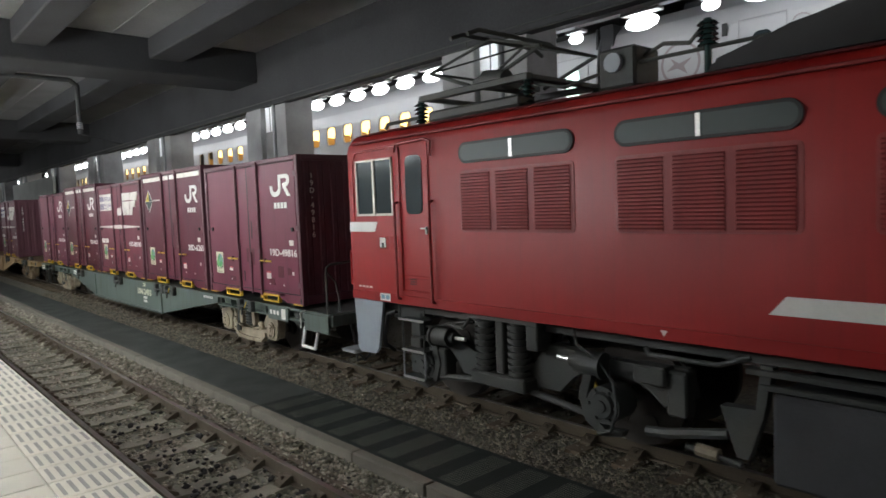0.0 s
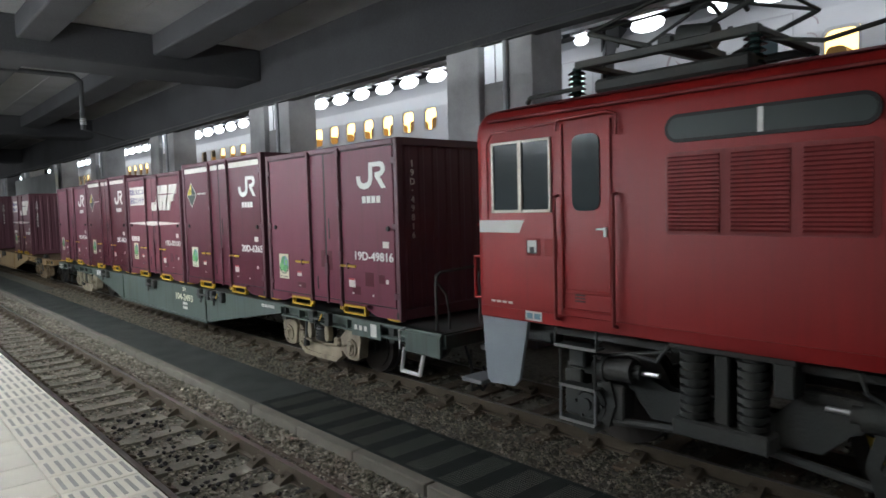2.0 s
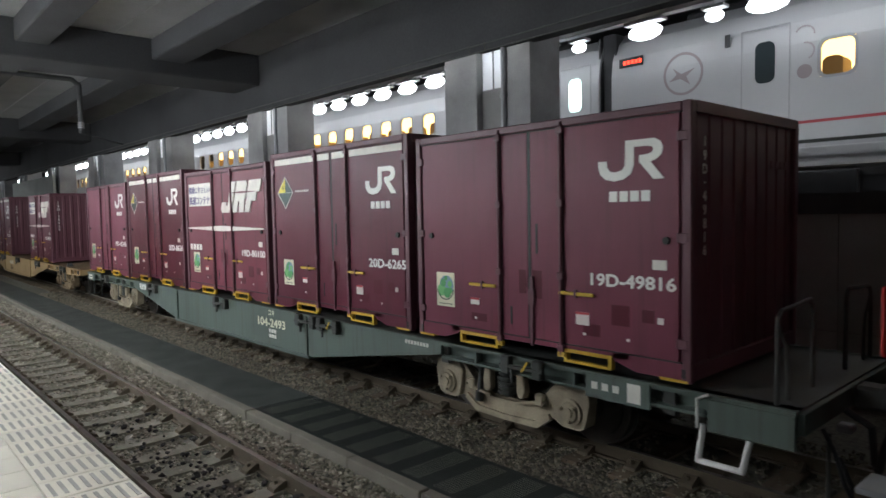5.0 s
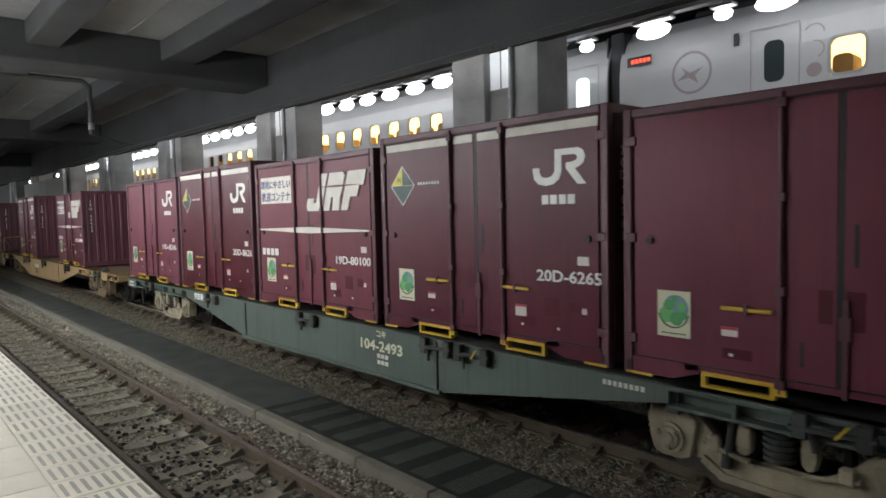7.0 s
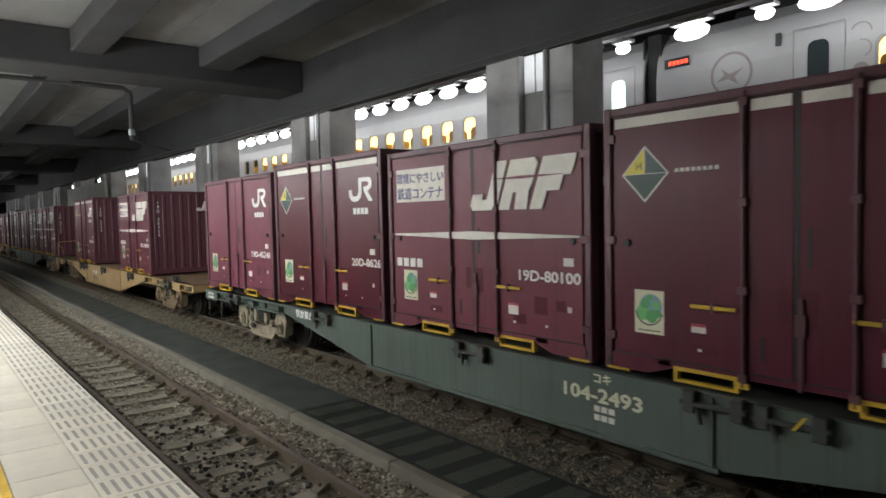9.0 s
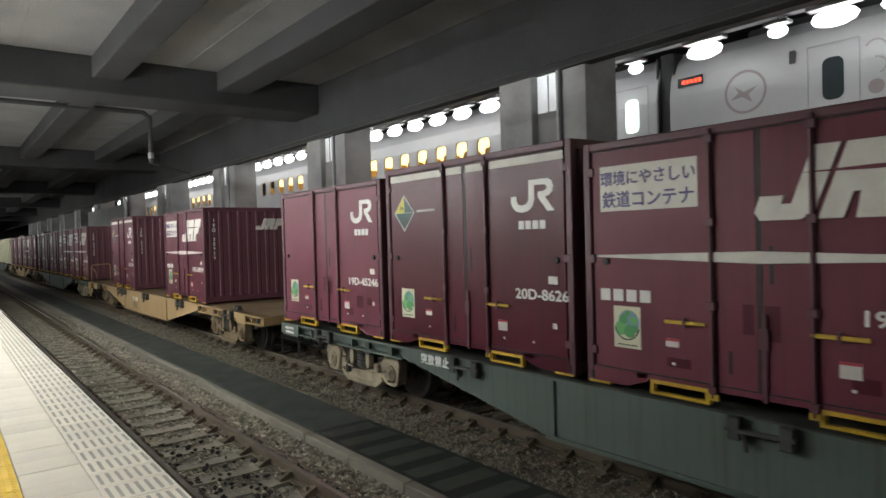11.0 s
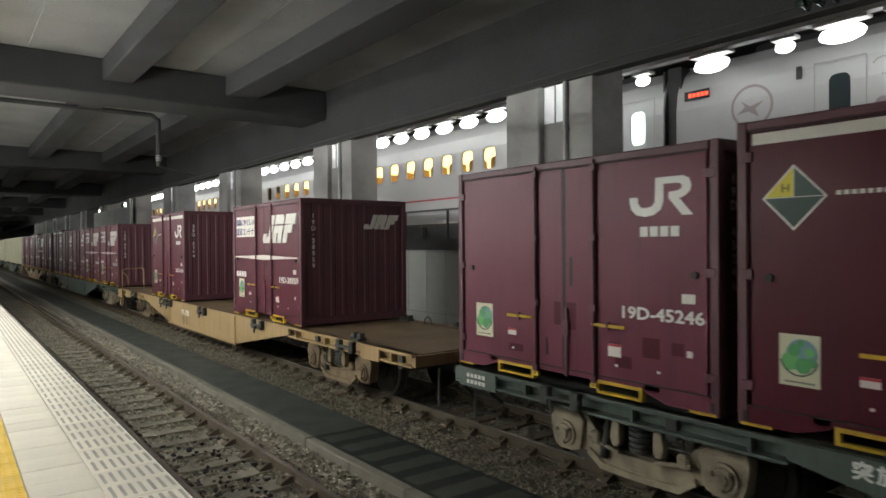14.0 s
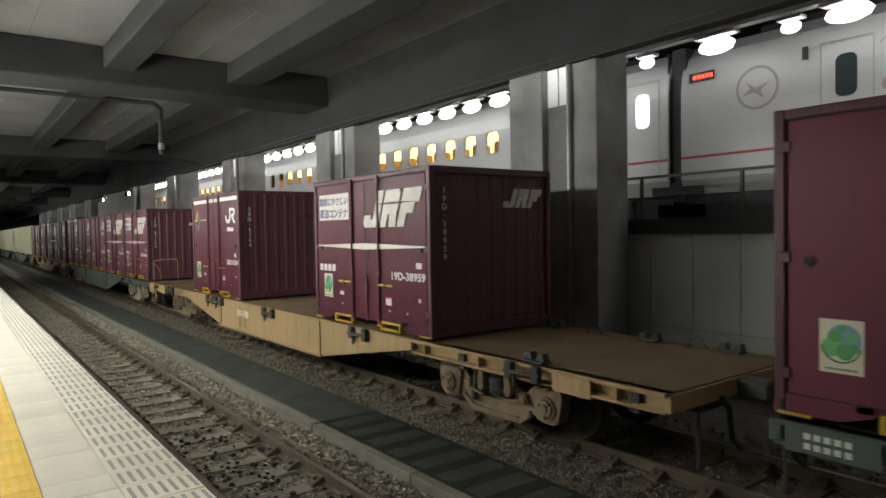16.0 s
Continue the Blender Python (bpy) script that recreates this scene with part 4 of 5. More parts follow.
def wagon(paint, bogie_mat, flip, label, numbers="", detail=True):
    w = thing("container_wagon", label, "railway wagon", "container wagons")
    f = (lambda y: 19.13 - y) if flip else (lambda y: y)

    def span(a, b):
        return tuple(sorted((f(a), f(b))))
    made("deck", DECK if flip else DARKSTEEL, w, (-1.25, 1.25, *span(-0.9, 19.2), 0.93, 0.985), label="flat wagon deck")
    for s in (-1, 1):
        bm = bmesh.new()
        x0, x1 = sorted((s * 1.31, s * 1.27))
        prism(bm, [(f(a), b) for a, b in ((3.2, 0.985), (3.2, 0.83), (6.31, 0.32), (11.98, 0.32), (14.9, 0.83), (14.9, 0.985))], "x", x0, x1)
        prism(bm, [(f(a), b) for a, b in ((6.31, 0.3), (6.31, 0.345), (11.98, 0.345), (11.98, 0.3))], "x", *sorted((s * 1.35, s * 1.15)))
        web = part("side_girder", bm, paint, w, "fish-bellied side girder")
        each("girder_rib", paint, web, *[(*sorted((s * 1.335, s * 1.31)), *span(a - 0.03, a + 0.03), 0.34, 0.96) for a in (6.4, 11.9)])
        for a, b in ((-0.9, 3.2), (14.9, 19.2)):
            bm = bmesh.new()
            prism(bm, [(s * p, q) for p, q in ((1.31, 0.985), (1.31, 0.945), (1.2, 0.94), (1.19, 0.82), (1.31, 0.812), (1.31, 0.785), (1.15, 0.785), (1.15, 0.985))], "y", *span(a, b))
            sill = part("side_sill", bm, paint, w, "channel-shaped side sill")
        if detail and s < 0:
            each("sill_plate", paint, sill, (-1.325, -1.3, *span(0.35, 1.05), 0.74, 0.97), (-1.325, -1.3, *span(-0.9, -0.35), 0.7, 0.97), (-1.325, -1.3, *(span(17.75, 18.3) if flip else span(18.4, 19.1)), 0.76, 0.97))
            for a in (1.85, 5.7, 6.35, 9.55, 13.4, 17.3):
                bm = bmesh.new()
                for d in (-0.22, 0.22):
                    box(bm, -1.4, -1.31, f(a) + d - 0.06, f(a) + d + 0.06, 0.8, 1.0, 0.012)
                rod(bm, (-1.38, f(a) - 0.3, 0.9), (-1.38, f(a) + 0.3, 0.88), 0.025, 6)
                rod(bm, (-1.4, f(a) + 0.1, 0.72), (-1.36, f(a) + 0.16, 0.9), 0.02, 6)
                part("container_lock", bm, DARKSTEEL, sill, "grimy container lock")
            for a in (1.85, 5.7):
                flat("lock_tag", YELLOW, sill, [[(f(a) - 0.05, 0.86), (f(a) - 0.02, 0.86), (f(a) - 0.11, 0.98), (f(a) - 0.14, 0.98)]], -1.405, 0.01, "yellow lock tag")
            each("sill_rib", paint, sill, *[(-1.3, -1.19, *span(a, a + 0.03), 0.812, 0.945) for a in (-0.3, 1.2, 2.6, 15.2, 16.4, 17.9, 18.6)])
    if flip:
        for a in (15.5, 17.3, 18.5):
            for xx in ((-1.12, 1.1) if a == 17.3 else (1.1,)):
                bm = bmesh.new()
                box(bm, xx - 0.09, xx + 0.09, f(a) - 0.16, f(a) + 0.16, 0.985, 1.02, 0.008)
                for d in (-0.1, 0.1):
                    prism(bm, [(f(a) + d - 0.07, 1.02), (f(a) + d + 0.06, 1.02), (f(a) + d + 0.03, 1.09), (f(a) + d - 0.05, 1.11)], "x", xx - 0.05, xx + 0.05)
                part("deck_lock", bm, DARKSTEEL, w, "dark folded container lock on the deck")
        for a in (16.4, 18.1):
            bm = bmesh.new()
            bar(bm, [(1.0, f(a) + 0.13 * math.cos(k * 0.5), 0.985 + 0.16 * abs(math.sin(k * 0.5))) for k in range(7)], 0.012, 6)
            part("lashing_ring", bm, DARKSTEEL, w, "bent lashing ring")
    bm = bmesh.new()
    box(bm, -0.25, 0.25, *span(0.0, 18.9), 0.55, 0.93)
    for a in (0.2, 3.2, 6.3, 9.6, 12.9, 16.0, 18.8):
        box(bm, -1.25, 1.25, f(a) - 0.06, f(a) + 0.06, 0.72, 0.93)
    part("centre_sill", bm, DARKSTEEL, w, "dark centre sill and cross beams")
    made("end_beam", paint, w, (-1.28, 1.28, *span(-0.95, -0.85), 0.8, 0.97), label="end beam")
    made("end_beam", paint, w, (-1.28, 1.28, *span(19.15, 19.25), 0.8, 0.97))
    for a, b in ((-0.95, -1.35), (19.25, 19.6)):
        made("coupler", DARKSTEEL, w, (-0.12, 0.12, *span(a, b), 0.78, 0.98), bevel=0.03)
    if detail:
        # step, handrails and air hoses at the ends
        bm = bmesh.new()
        bar(bm, [(-1.3, f(-0.15), 0.72), (-1.34, f(-0.12), 0.41), (-1.34, f(-0.5), 0.41), (-1.3, f(-0.55), 0.72)], 0.028)
        part("step", bm, WHITE if not flip else paint, w, "white painted foot step")
        made("end_plate", paint, w, (-1.34, -1.3, *span(-0.9, -0.2), 0.68, 0.955), label="deep end plate of the side sill", bevel=0.006)
        bm = bmesh.new()
        bar(bm, [(-1.36, f(-0.12), 0.7), (-1.36, f(-0.12), 0.95), (-1.32, f(-0.2), 0.99)], 0.014, 6)
        part("grab_iron", bm, WHITE if not flip else paint, w, "small bent grab iron")
        bm = bmesh.new()
        bar(bm, [(-0.98, f(-0.98), 0.8), (-1.0, f(-1.08), 0.62), (-0.97, f(-1.14), 0.38), (-0.86, f(-1.16), 0.24), (-0.74, f(-1.12), 0.3), (-0.7, f(-1.02), 0.5)], 0.018)
        hose = part("brake_hose", bm, RUBBER, w, "looped rubber hose")
        made("hose_cock", STEEL, hose, (-0.74, -0.62, *span(-1.0, -1.12), 0.72, 0.79), label="pale worn hose cock", bevel=0.012)
        for xx in (-1.22, 1.22):
            bm = bmesh.new()
            bar(bm, [(xx, f(-0.72), 0.86), (xx, f(-0.72), 1.6), (xx * 0.99, f(-0.72), 1.69), (xx * 0.93, f(-0.72), 1.74), (xx * 0.42, f(-0.72), 1.77), (xx * 0.36, f(-0.72), 1.7), (xx * 0.36, f(-0.72), 0.98)], 0.02)
            bar(bm, [(xx * 0.98, f(-0.72), 1.62), (xx * 0.86, f(-0.72), 1.45), (xx * 0.82, f(-0.72), 1.2), (xx * 0.82, f(-0.72), 0.98)], 0.016)
            part("handrail", bm, DARKSTEEL if not flip else paint, w, "bent steel handrail")
        for a in (-1.0, 19.3):
            bm = bmesh.new()
            bar(bm, [(-0.5, f(a), 0.85), (-0.52, f(a - 0.2 if a < 0 else a + 0.1), 0.75), (-0.5, f(a - 0.22 if a < 0 else a + 0.12), 0.45), (-0.3, f(a - 0.2 if a < 0 else a + 0.1), 0.3)], 0.03)
            part("air_hose", bm, RUBBER, w, "hanging rubber brake hose")
            bm = bmesh.new()
            bar(bm, [(-0.9, f(a), 0.75), (-0.9, f(a), 0.22), (-0.75, f(a), 0.22)], 0.018)
            part("uncoupling_lever", bm, DARKSTEEL, w, "hanging uncoupling lever")
    if numbers == "first":
        ly = 7.55
        lettering("wagon_number", "104-2493", 0.2, CREAM, w, side(-1.311, ly + 0.05, 0.66), "cream wagon number", 1.0, 0.006, 1.36)
        lettering("wagon_class", "\u30b3\u30ad", 0.12, CREAM, w, side(-1.311, ly + 0.02, 0.86), "", 1.0, 0.003)
        lettering("shunting_notice", "\u7a81\u653e\u7981\u6b62", 0.15, WHITE, w, side(-1.311, 14.1, 0.83), "white shunting notice", 1.2, 0.006)
        flat("notice", WHITEWORN, w, [[(ly + 0.12 - 0.09 * k, z), (ly + 0.05 - 0.09 * k, z), (ly + 0.05 - 0.09 * k, z + 0.06), (ly + 0.12 - 0.09 * k, z + 0.06)] for k in range(3) for z in (0.47, 0.56)]
             + [[(3.9 - 0.06 * k, 0.88), (3.86 - 0.06 * k, 0.88), (3.86 - 0.06 * k, 0.93), (3.9 - 0.06 * k, 0.93)] for k in range(8)], -1.31, 0.003, "small white lettering")
        flat("notice", WHITEWORN, w, [[(0.98 - 0.12 * k, 0.83), (0.91 - 0.12 * k, 0.83), (0.91 - 0.12 * k, 0.9), (0.98 - 0.12 * k, 0.9)] for k in range(3)] + [[(0.44, 0.77), (0.58, 0.77), (0.58, 0.95), (0.44, 0.95)]]
             + [[(18.95 - 0.075 * k, z), (18.9 - 0.075 * k, z), (18.9 - 0.075 * k, z + 0.05), (18.95 - 0.075 * k, z + 0.05)] for k in range(5) for z in (0.8, 0.88)], -1.325, 0.003, "small white lettering")
    elif numbers:
        ly = f(7.9)
        lettering("wagon_number", numbers, 0.2, WHITEWORN, w, side(-1.311, ly, 0.66), "worn pale wagon number", 1.0, 0.005)
        bm = bmesh.new()
        for d in (-0.16, 0.16):
            for yy in (-0.06, 0.06):
                box(bm, -1.315, -1.31, ly + d + yy - 0.008, ly + d + yy + 0.008, 0.42, 0.6)
            for z in (0.42, 0.59):
                box(bm, -1.315, -1.31, ly + d - 0.06, ly + d + 0.06, z, z + 0.015)
        part("card_frame", bm, DARKSTEEL, w, "small card frames")
    for y in (2.35, 16.5):
        ws = bogie(w, f(y), bogie_mat)
        if detail:
            SPIN.extend((x, 0.43) for x in ws)
    return w


def drive_bogie(lo, yc, q):
    """A two-axle driving bogie about yc; q = -1 turns it end for end."""
    def f(a):
        return yc + q * a

    def at(a0, a1):
        return tuple(sorted((f(a0), f(a1))))
    outline = [(1.72, 0.93), (1.0, 1.0), (0.55, 0.8), (-0.4, 0.8), (-0.6, 1.06), (-1.55, 1.0), (-2.2, 1.03), (-2.26, 0.76), (-1.95, 0.62), (-1.82, 0.78), (-1.62, 0.86), (-1.1, 0.86), (-0.92, 0.76),
               (-0.75, 0.55), (0.75, 0.5), (0.92, 0.76), (1.12, 0.86), (1.5, 0.84), (1.62, 0.55), (1.75, 0.5)]
    frames = []
    for s in (-1, 1):
        bm = bmesh.new()
        prism(bm, [(f(a), b) for a, b in outline], "x", *sorted((s * 1.02, s * 1.15)))
        bmesh.ops.bevel(bm, geom=bm.edges[:], offset=0.016, segments=1, affect="EDGES")
        frames.append(part("bogie_frame", bm, DARKSTEEL, lo, "grimy dark welded bogie frame"))
        for a in (1.36, -1.36):
            bm = bmesh.new()
            rod(bm, (s * 0.95, f(a), 0.56), (s * 1.27, f(a), 0.56), 0.19, 18)
            rod(bm, (s * 1.27, f(a), 0.56), (s * 1.31, f(a), 0.56), 0.14, 18, 0.12)
            rod(bm, (s * 1.31, f(a), 0.56), (s * 1.33, f(a), 0.56), 0.06, 12)
            for k in range(6):
                rod(bm, (s * 1.27, f(a) + 0.155 * math.cos(k * 1.047), 0.56 + 0.155 * math.sin(k * 1.047)), (s * 1.3, f(a) + 0.155 * math.cos(k * 1.047), 0.56 + 0.155 * math.sin(k * 1.047)), 0.018, 6)
            part("axle_box", bm, DARKSTEEL, frames[-1], "grimy round axle box", True)
            bm = bmesh.new()
            d = 1 if a < 0 else -1
            prism(bm, [(f(a + d * u), v) for u, v in ((0.34, 0.96), (0.22, 0.9), (0.3, 0.6), (0.22, 0.36), (0.02, 0.24), (-0.2, 0.28), (-0.22, 0.34), (-0.02, 0.32), (0.12, 0.42), (0.2, 0.6), (0.13, 0.86), (0.2, 1.0))], "x", *sorted((s * 1.16, s * 1.26)))
            part("axle_guard", bm, DARKSTEEL, frames[-1], "curved axle box guard")
            bm = bmesh.new()
            rod(bm, (s * 1.2, f(a + d * 0.25), 0.42), (s * 1.2, f(a + d * 0.98), 0.5), 0.04, 8)
            part("traction_link", bm, DARKSTEEL, frames[-1], "grimy link rod", True)
    fr = frames[0]
    made("spring_seat", DARKSTEEL, fr, (-1.36, -1.06, *at(0.42, -0.42), 0.5, 0.66), bevel=0.02)
    made("spring_guide", DARKSTEEL, fr, (-1.3, -1.12, *at(0.06, -0.07), 0.66, 1.32), bevel=0.015)
    made("spring_cap", DARKSTEEL, fr, (-1.36, -1.06, *at(0.44, -0.62), 1.27, 1.33), (-1.34, -1.1, *at(-0.44, -0.6), 1.0, 1.28), bevel=0.012)
    for a in (0.26, -0.25):
        bm = bmesh.new()
        for i in range(8):
            z = 0.68 + i * 0.074
            rod(bm, (-1.24, f(a), z), (-1.24, f(a), z + 0.044), 0.125, 18)
        rod(bm, (-1.24, f(a), 0.66), (-1.24, f(a), 1.28), 0.085, 12)
        part("coil_spring", bm, DARKSTEEL, fr, "dark grey coil spring", True)
    for a, d in ((0.98, -1), (-1.17, 1)):
        bm = bmesh.new()
        rod(bm, (-1.24, f(a - d * 0.16), 0.95), (-1.24, f(a + d * 0.12), 0.96), 0.115, 16)
        rod(bm, (-1.24, f(a - d * 0.2), 0.95), (-1.24, f(a - d * 0.16), 0.95), 0.135, 16)
        rod(bm, (-1.24, f(a + d * 0.12), 0.96), (-1.24, f(a + d * 0.2), 0.96), 0.07, 12)
        cyl = part("brake_cylinder", bm, DARKSTEEL, fr, "dark brake cylinder", True)
        bm = bmesh.new()
        rod(bm, (-1.24, f(a + d * 0.2), 0.96), (-1.24, f(a + d * 0.38), 0.965), 0.024, 8)
        part("piston_rod", bm, ALU, cyl, "bright piston rod", True)
    each("junction_box", DARKSTEEL, fr, (-1.32, -1.12, *at(-1.73, -2.06), 0.87, 1.05), (-1.26, -1.1, *at(-2.04, -2.24), 0.6, 1.02), (-1.26, -1.04, *at(1.62, 1.42), 0.9, 1.12), (-1.24, -1.04, *at(1.3, 0.98), 0.44, 0.8),
         (-1.2, -1.0, *at(1.72, 1.5), 0.38, 0.86), bevel=0.02)
    for pts, r, nm, what in (([(-1.26, -1.02, 1.3), (-1.3, -1.08, 1.14), (-1.3, -1.34, 1.02), (-1.32, -1.52, 0.82), (-1.33, -1.56, 0.56), (-1.32, -1.48, 0.34), (-1.28, -1.3, 0.26)], 0.016, "brake_hose", "thin hanging hose"),
                             ([(-1.2, -1.8, 1.2), (-1.2, -1.84, 1.13), (-1.2, -2.5, 1.13), (-1.2, -2.78, 1.24)], 0.024, "pipe", "dark air pipe"),
                             ([(-1.2, 0.5, 1.3), (-1.26, 0.62, 1.1), (-1.24, 0.9, 1.12)], 0.02, "brake_hose", "thin hanging hose"),
                             ([(-1.22, -1.82, 0.4), (-1.22, -2.0, 0.42), (-1.22, -2.6, 0.55)], 0.05, "push_rod", "thick grimy push rod"),
                             ([(-1.2, -2.2, 0.34), (-1.2, -2.7, 0.3)], 0.03, "sand_pipe", "thin sand pipe"),
                             ([(-1.1, 1.7, 0.98), (-1.2, 1.2, 1.06), (-1.2, 0.5, 1.2)], 0.018, "pipe", "dark air pipe")):
        bm = bmesh.new()
        bar(bm, [(x, f(a), z) for x, a, z in pts], r)
        part(nm, bm, DARKSTEEL, fr, what)
    bm = bmesh.new()
    prism(bm, [(f(a), b) for a, b in ((-2.54, 0.8), (-2.84, 0.82), (-2.88, 1.2), (-2.98, 1.2), (-2.9, 0.76), (-2.78, 0.38), (-2.68, 0.38))], "x", -1.26, -1.14)
    part("hanger_plate", bm, DARKSTEEL, fr, "pointed hanging bracket plate")
    bm = bmesh.new()
    rod(bm, (-1.2, f(-2.3), 0.34), (-1.2, f(-2.5), 0.33), 0.06, 8)
    part("pipe_joint", bm, BOGIE, fr, "dusty pipe joint")
    for a in (1.36, -1.36):
        bm = bmesh.new()
        rod(bm, (-0.8, 0, 0), (0.8, 0, 0), 0.09, 10)
        for s in (-1, 1):
            rod(bm, (s * 0.5, 0, 0), (s * 0.64, 0, 0), 0.56, 36)
            rod(bm, (s * 0.5, 0, 0), (s * 0.53, 0, 0), 0.585, 36)
            for k in range(6):
                b = k * math.pi / 3
                rod(bm, (s * 0.64, 0.33 * math.cos(b), 0.33 * math.sin(b)), (s * 0.655, 0.33 * math.cos(b), 0.33 * math.sin(b)), 0.07, 8)
        w = part("wheelset", bm, WHEEL, lo, "large steel driving wheels", True)
        w.location = (0, f(a), 0.56)
        SPIN.append((w, 0.56))


def locomotive():
    """Local y runs back from the cab end (y = 0) to y = -15; z from the rail heads."""
    lo = thing("electric_locomotive", "dark red electric locomotive with louvred sides and white stripes", "locomotive")
    H, E = 1.385, -15.2
    bm = bmesh.new()
    prof = [(-H, 1.33), (-H, 3.40), (-H + 0.03, 3.5), (-H + 0.1, 3.58), (-H + 0.25, 3.64), (-0.6, 3.72), (0, 3.74), (0.6, 3.72), (H - 0.25, 3.64), (H - 0.1, 3.58), (H - 0.03, 3.5), (H, 3.40), (H, 1.33)]
    rings = []
    for y, k, dz in ((0.0, 0.93, -0.07), (-0.05, 0.975, -0.025), (-0.14, 1.0, 0), (E + 0.14, 1.0, 0), (E + 0.05, 0.975, -0.025), (E, 0.93, -0.07)):
        rings.append([bm.verts.new((x * k, y, z if z < 2 else z + dz)) for x, z in prof])
    for a, b in zip(rings, rings[1:]):
        for i in range(len(prof)):
            j = (i + 1) % len(prof)
            bm.faces.new((a[i], a[j], b[j], b[i]))
    bm.faces.new(rings[0])
    bm.faces.new(rings[-1][::-1])
    part("body", bm, RED, lo, "", True)
    made("lower_band", RED, lo, (-H - 0.012, -H + 0.02, E + 0.1, -0.1, 1.33, 1.45), (H - 0.02, H + 0.012, E + 0.1, -0.1, 1.33, 1.45), bevel=0.004)
    made("gutter", ROOFRED, lo, (-H - 0.03, -H + 0.03, E + 0.2, -0.25, 3.475, 3.505), (H - 0.03, H + 0.03, E + 0.2, -0.25, 3.475, 3.505), bevel=0.006)
    bm = bmesh.new()
    prism(bm, [(-1.3, 3.6), (-0.85, 3.705), (0, 3.76), (0.85, 3.705), (1.3, 3.6)], "y", E + 0.2, -0.2)
    part("roof", bm, ROOFRED, lo, "dull red roof")
    x = -H
    # cab side window
    made("cab_window_frame", WINDOWFRAME, lo, (x - 0.02, x, -0.33, -0.30, 2.49, 3.25), (x - 0.02, x, -1.12, -1.095, 2.49, 3.25), (x - 0.02, x, -1.12, -0.30, 3.225, 3.25),
         (x - 0.02, x, -1.12, -0.30, 2.49, 2.52), (x - 0.024, x, -0.735, -0.69, 2.49, 3.25), label="bare metal sliding window frame")
    flat("cab_window_pane", CABGLASS, lo, [[(-0.33, 2.52), (-0.69, 2.52), (-0.69, 3.225), (-0.33, 3.225)], [(-0.735, 2.52), (-1.095, 2.52), (-1.095, 3.225), (-0.735, 3.225)]], x, 0.006, "dark cab glass")
    bm = bmesh.new()
    bar(bm, [(x, -0.22, 2.42), (x, -0.22, 3.25), (x, -0.3, 3.36), (x, -1.1, 3.385), (x, -1.2, 3.38)], 0.014, 6)
    part("window_surround", bm, RED, lo)
    # end face glass, gutter and handles
    bm = bmesh.new()
    prism(bm, pill(-1.19, -0.2, 2.52, 3.28, 0.14), "y", -0.02, 0.012)
    part("end_window", bm, RUBBER, lo, "black-framed end window")
    bm = bmesh.new()
    prism(bm, pill(-1.13, -0.26, 2.58, 3.22, 0.1), "y", 0.0, 0.018)
    prism(bm, pill(0.26, 1.13, 2.58, 3.22, 0.1), "y", 0.0, 0.018)
    part("end_window_pane", bm, CABGLASS, lo)
    bm = bmesh.new()
    bar(bm, [(-1.2, 0.0, 2.36), (-1.25, 0.07, 2.36), (-0.3, 0.07, 2.36), (-0.3, 0.0, 2.36)], 0.016)
    bar(bm, [(-1.2, 0.0, 1.98), (-1.22, 0.16, 1.98), (-1.22, 0.16, 1.5), (-1.2, 0.0, 1.5)], 0.018)
    part("end_handrail", bm, RED, lo, "red handrail on the cab end")
    # side stripe
    flat("side_stripe", WHITE, lo, [[(-0.09, 2.41), (-0.75, 2.41), (-0.68, 2.275), (-0.09, 2.275)]], x, 0.003, "white painted stripe")
    made("end_stripe", WHITE, lo, (-1.28, 1.28, 0.0, 0.004, 2.275, 2.41))
    flat("side_stripe", WHITE, lo, [[(-5.83, 1.65), (-5.96, 1.8), (-8.7, 1.8), (-8.83, 1.65)]], x - 0.001, 0.003, "white painted stripe")
    # door with handrails
    d = made("door", RED, lo, (x - 0.016, x, -1.83, -1.8, 1.5, 3.36), (x - 0.016, x, -1.27, -1.24, 1.5, 3.36), (x - 0.016, x, -1.83, -1.24, 1.5, 1.53), (x - 0.01, x, -1.8, -1.27, 1.68, 1.72), label="red crew door", bevel=0.005)
    flat("door_window", CABGLASS, d, [pill(-1.7, -1.38, 2.5, 3.24, 0.09)], x, 0.008, "tall rounded door window")
    made("door_handle", ALU, d, (x - 0.04, x, -1.78, -1.68, 2.315, 2.33), (x - 0.02, x, -1.775, -1.75, 2.25, 2.34))
    made("door_vent", RUBBER, d, (x - 0.004, x, -1.52, -1.4, 1.6, 1.615), (x - 0.004, x, -1.52, -1.4, 1.63, 1.645), (x - 0.004, x, -1.52, -1.4, 1.66, 1.675))
    bm = bmesh.new()
    bar(bm, [(x - 0.03, -1.2, 3.3), (x - 0.03, -1.22, 3.4), (x - 0.03, -1.8, 3.42), (x - 0.03, -1.9, 3.38), (x - 0.03, -1.9, 3.2)], 0.016, 6)
    part("door_gutter", bm, RED, d, "bent rain gutter over the door")
    for y in (-1.2, -1.88):
        bm = bmesh.new()
        bar(bm, [(x, y, 2.66), (x - 0.06, y, 2.64), (x - 0.06, y, 1.42), (x, y, 1.4)], 0.017)
        part("handrail", bm, RED_DARK, lo, "dark red vertical handrail")
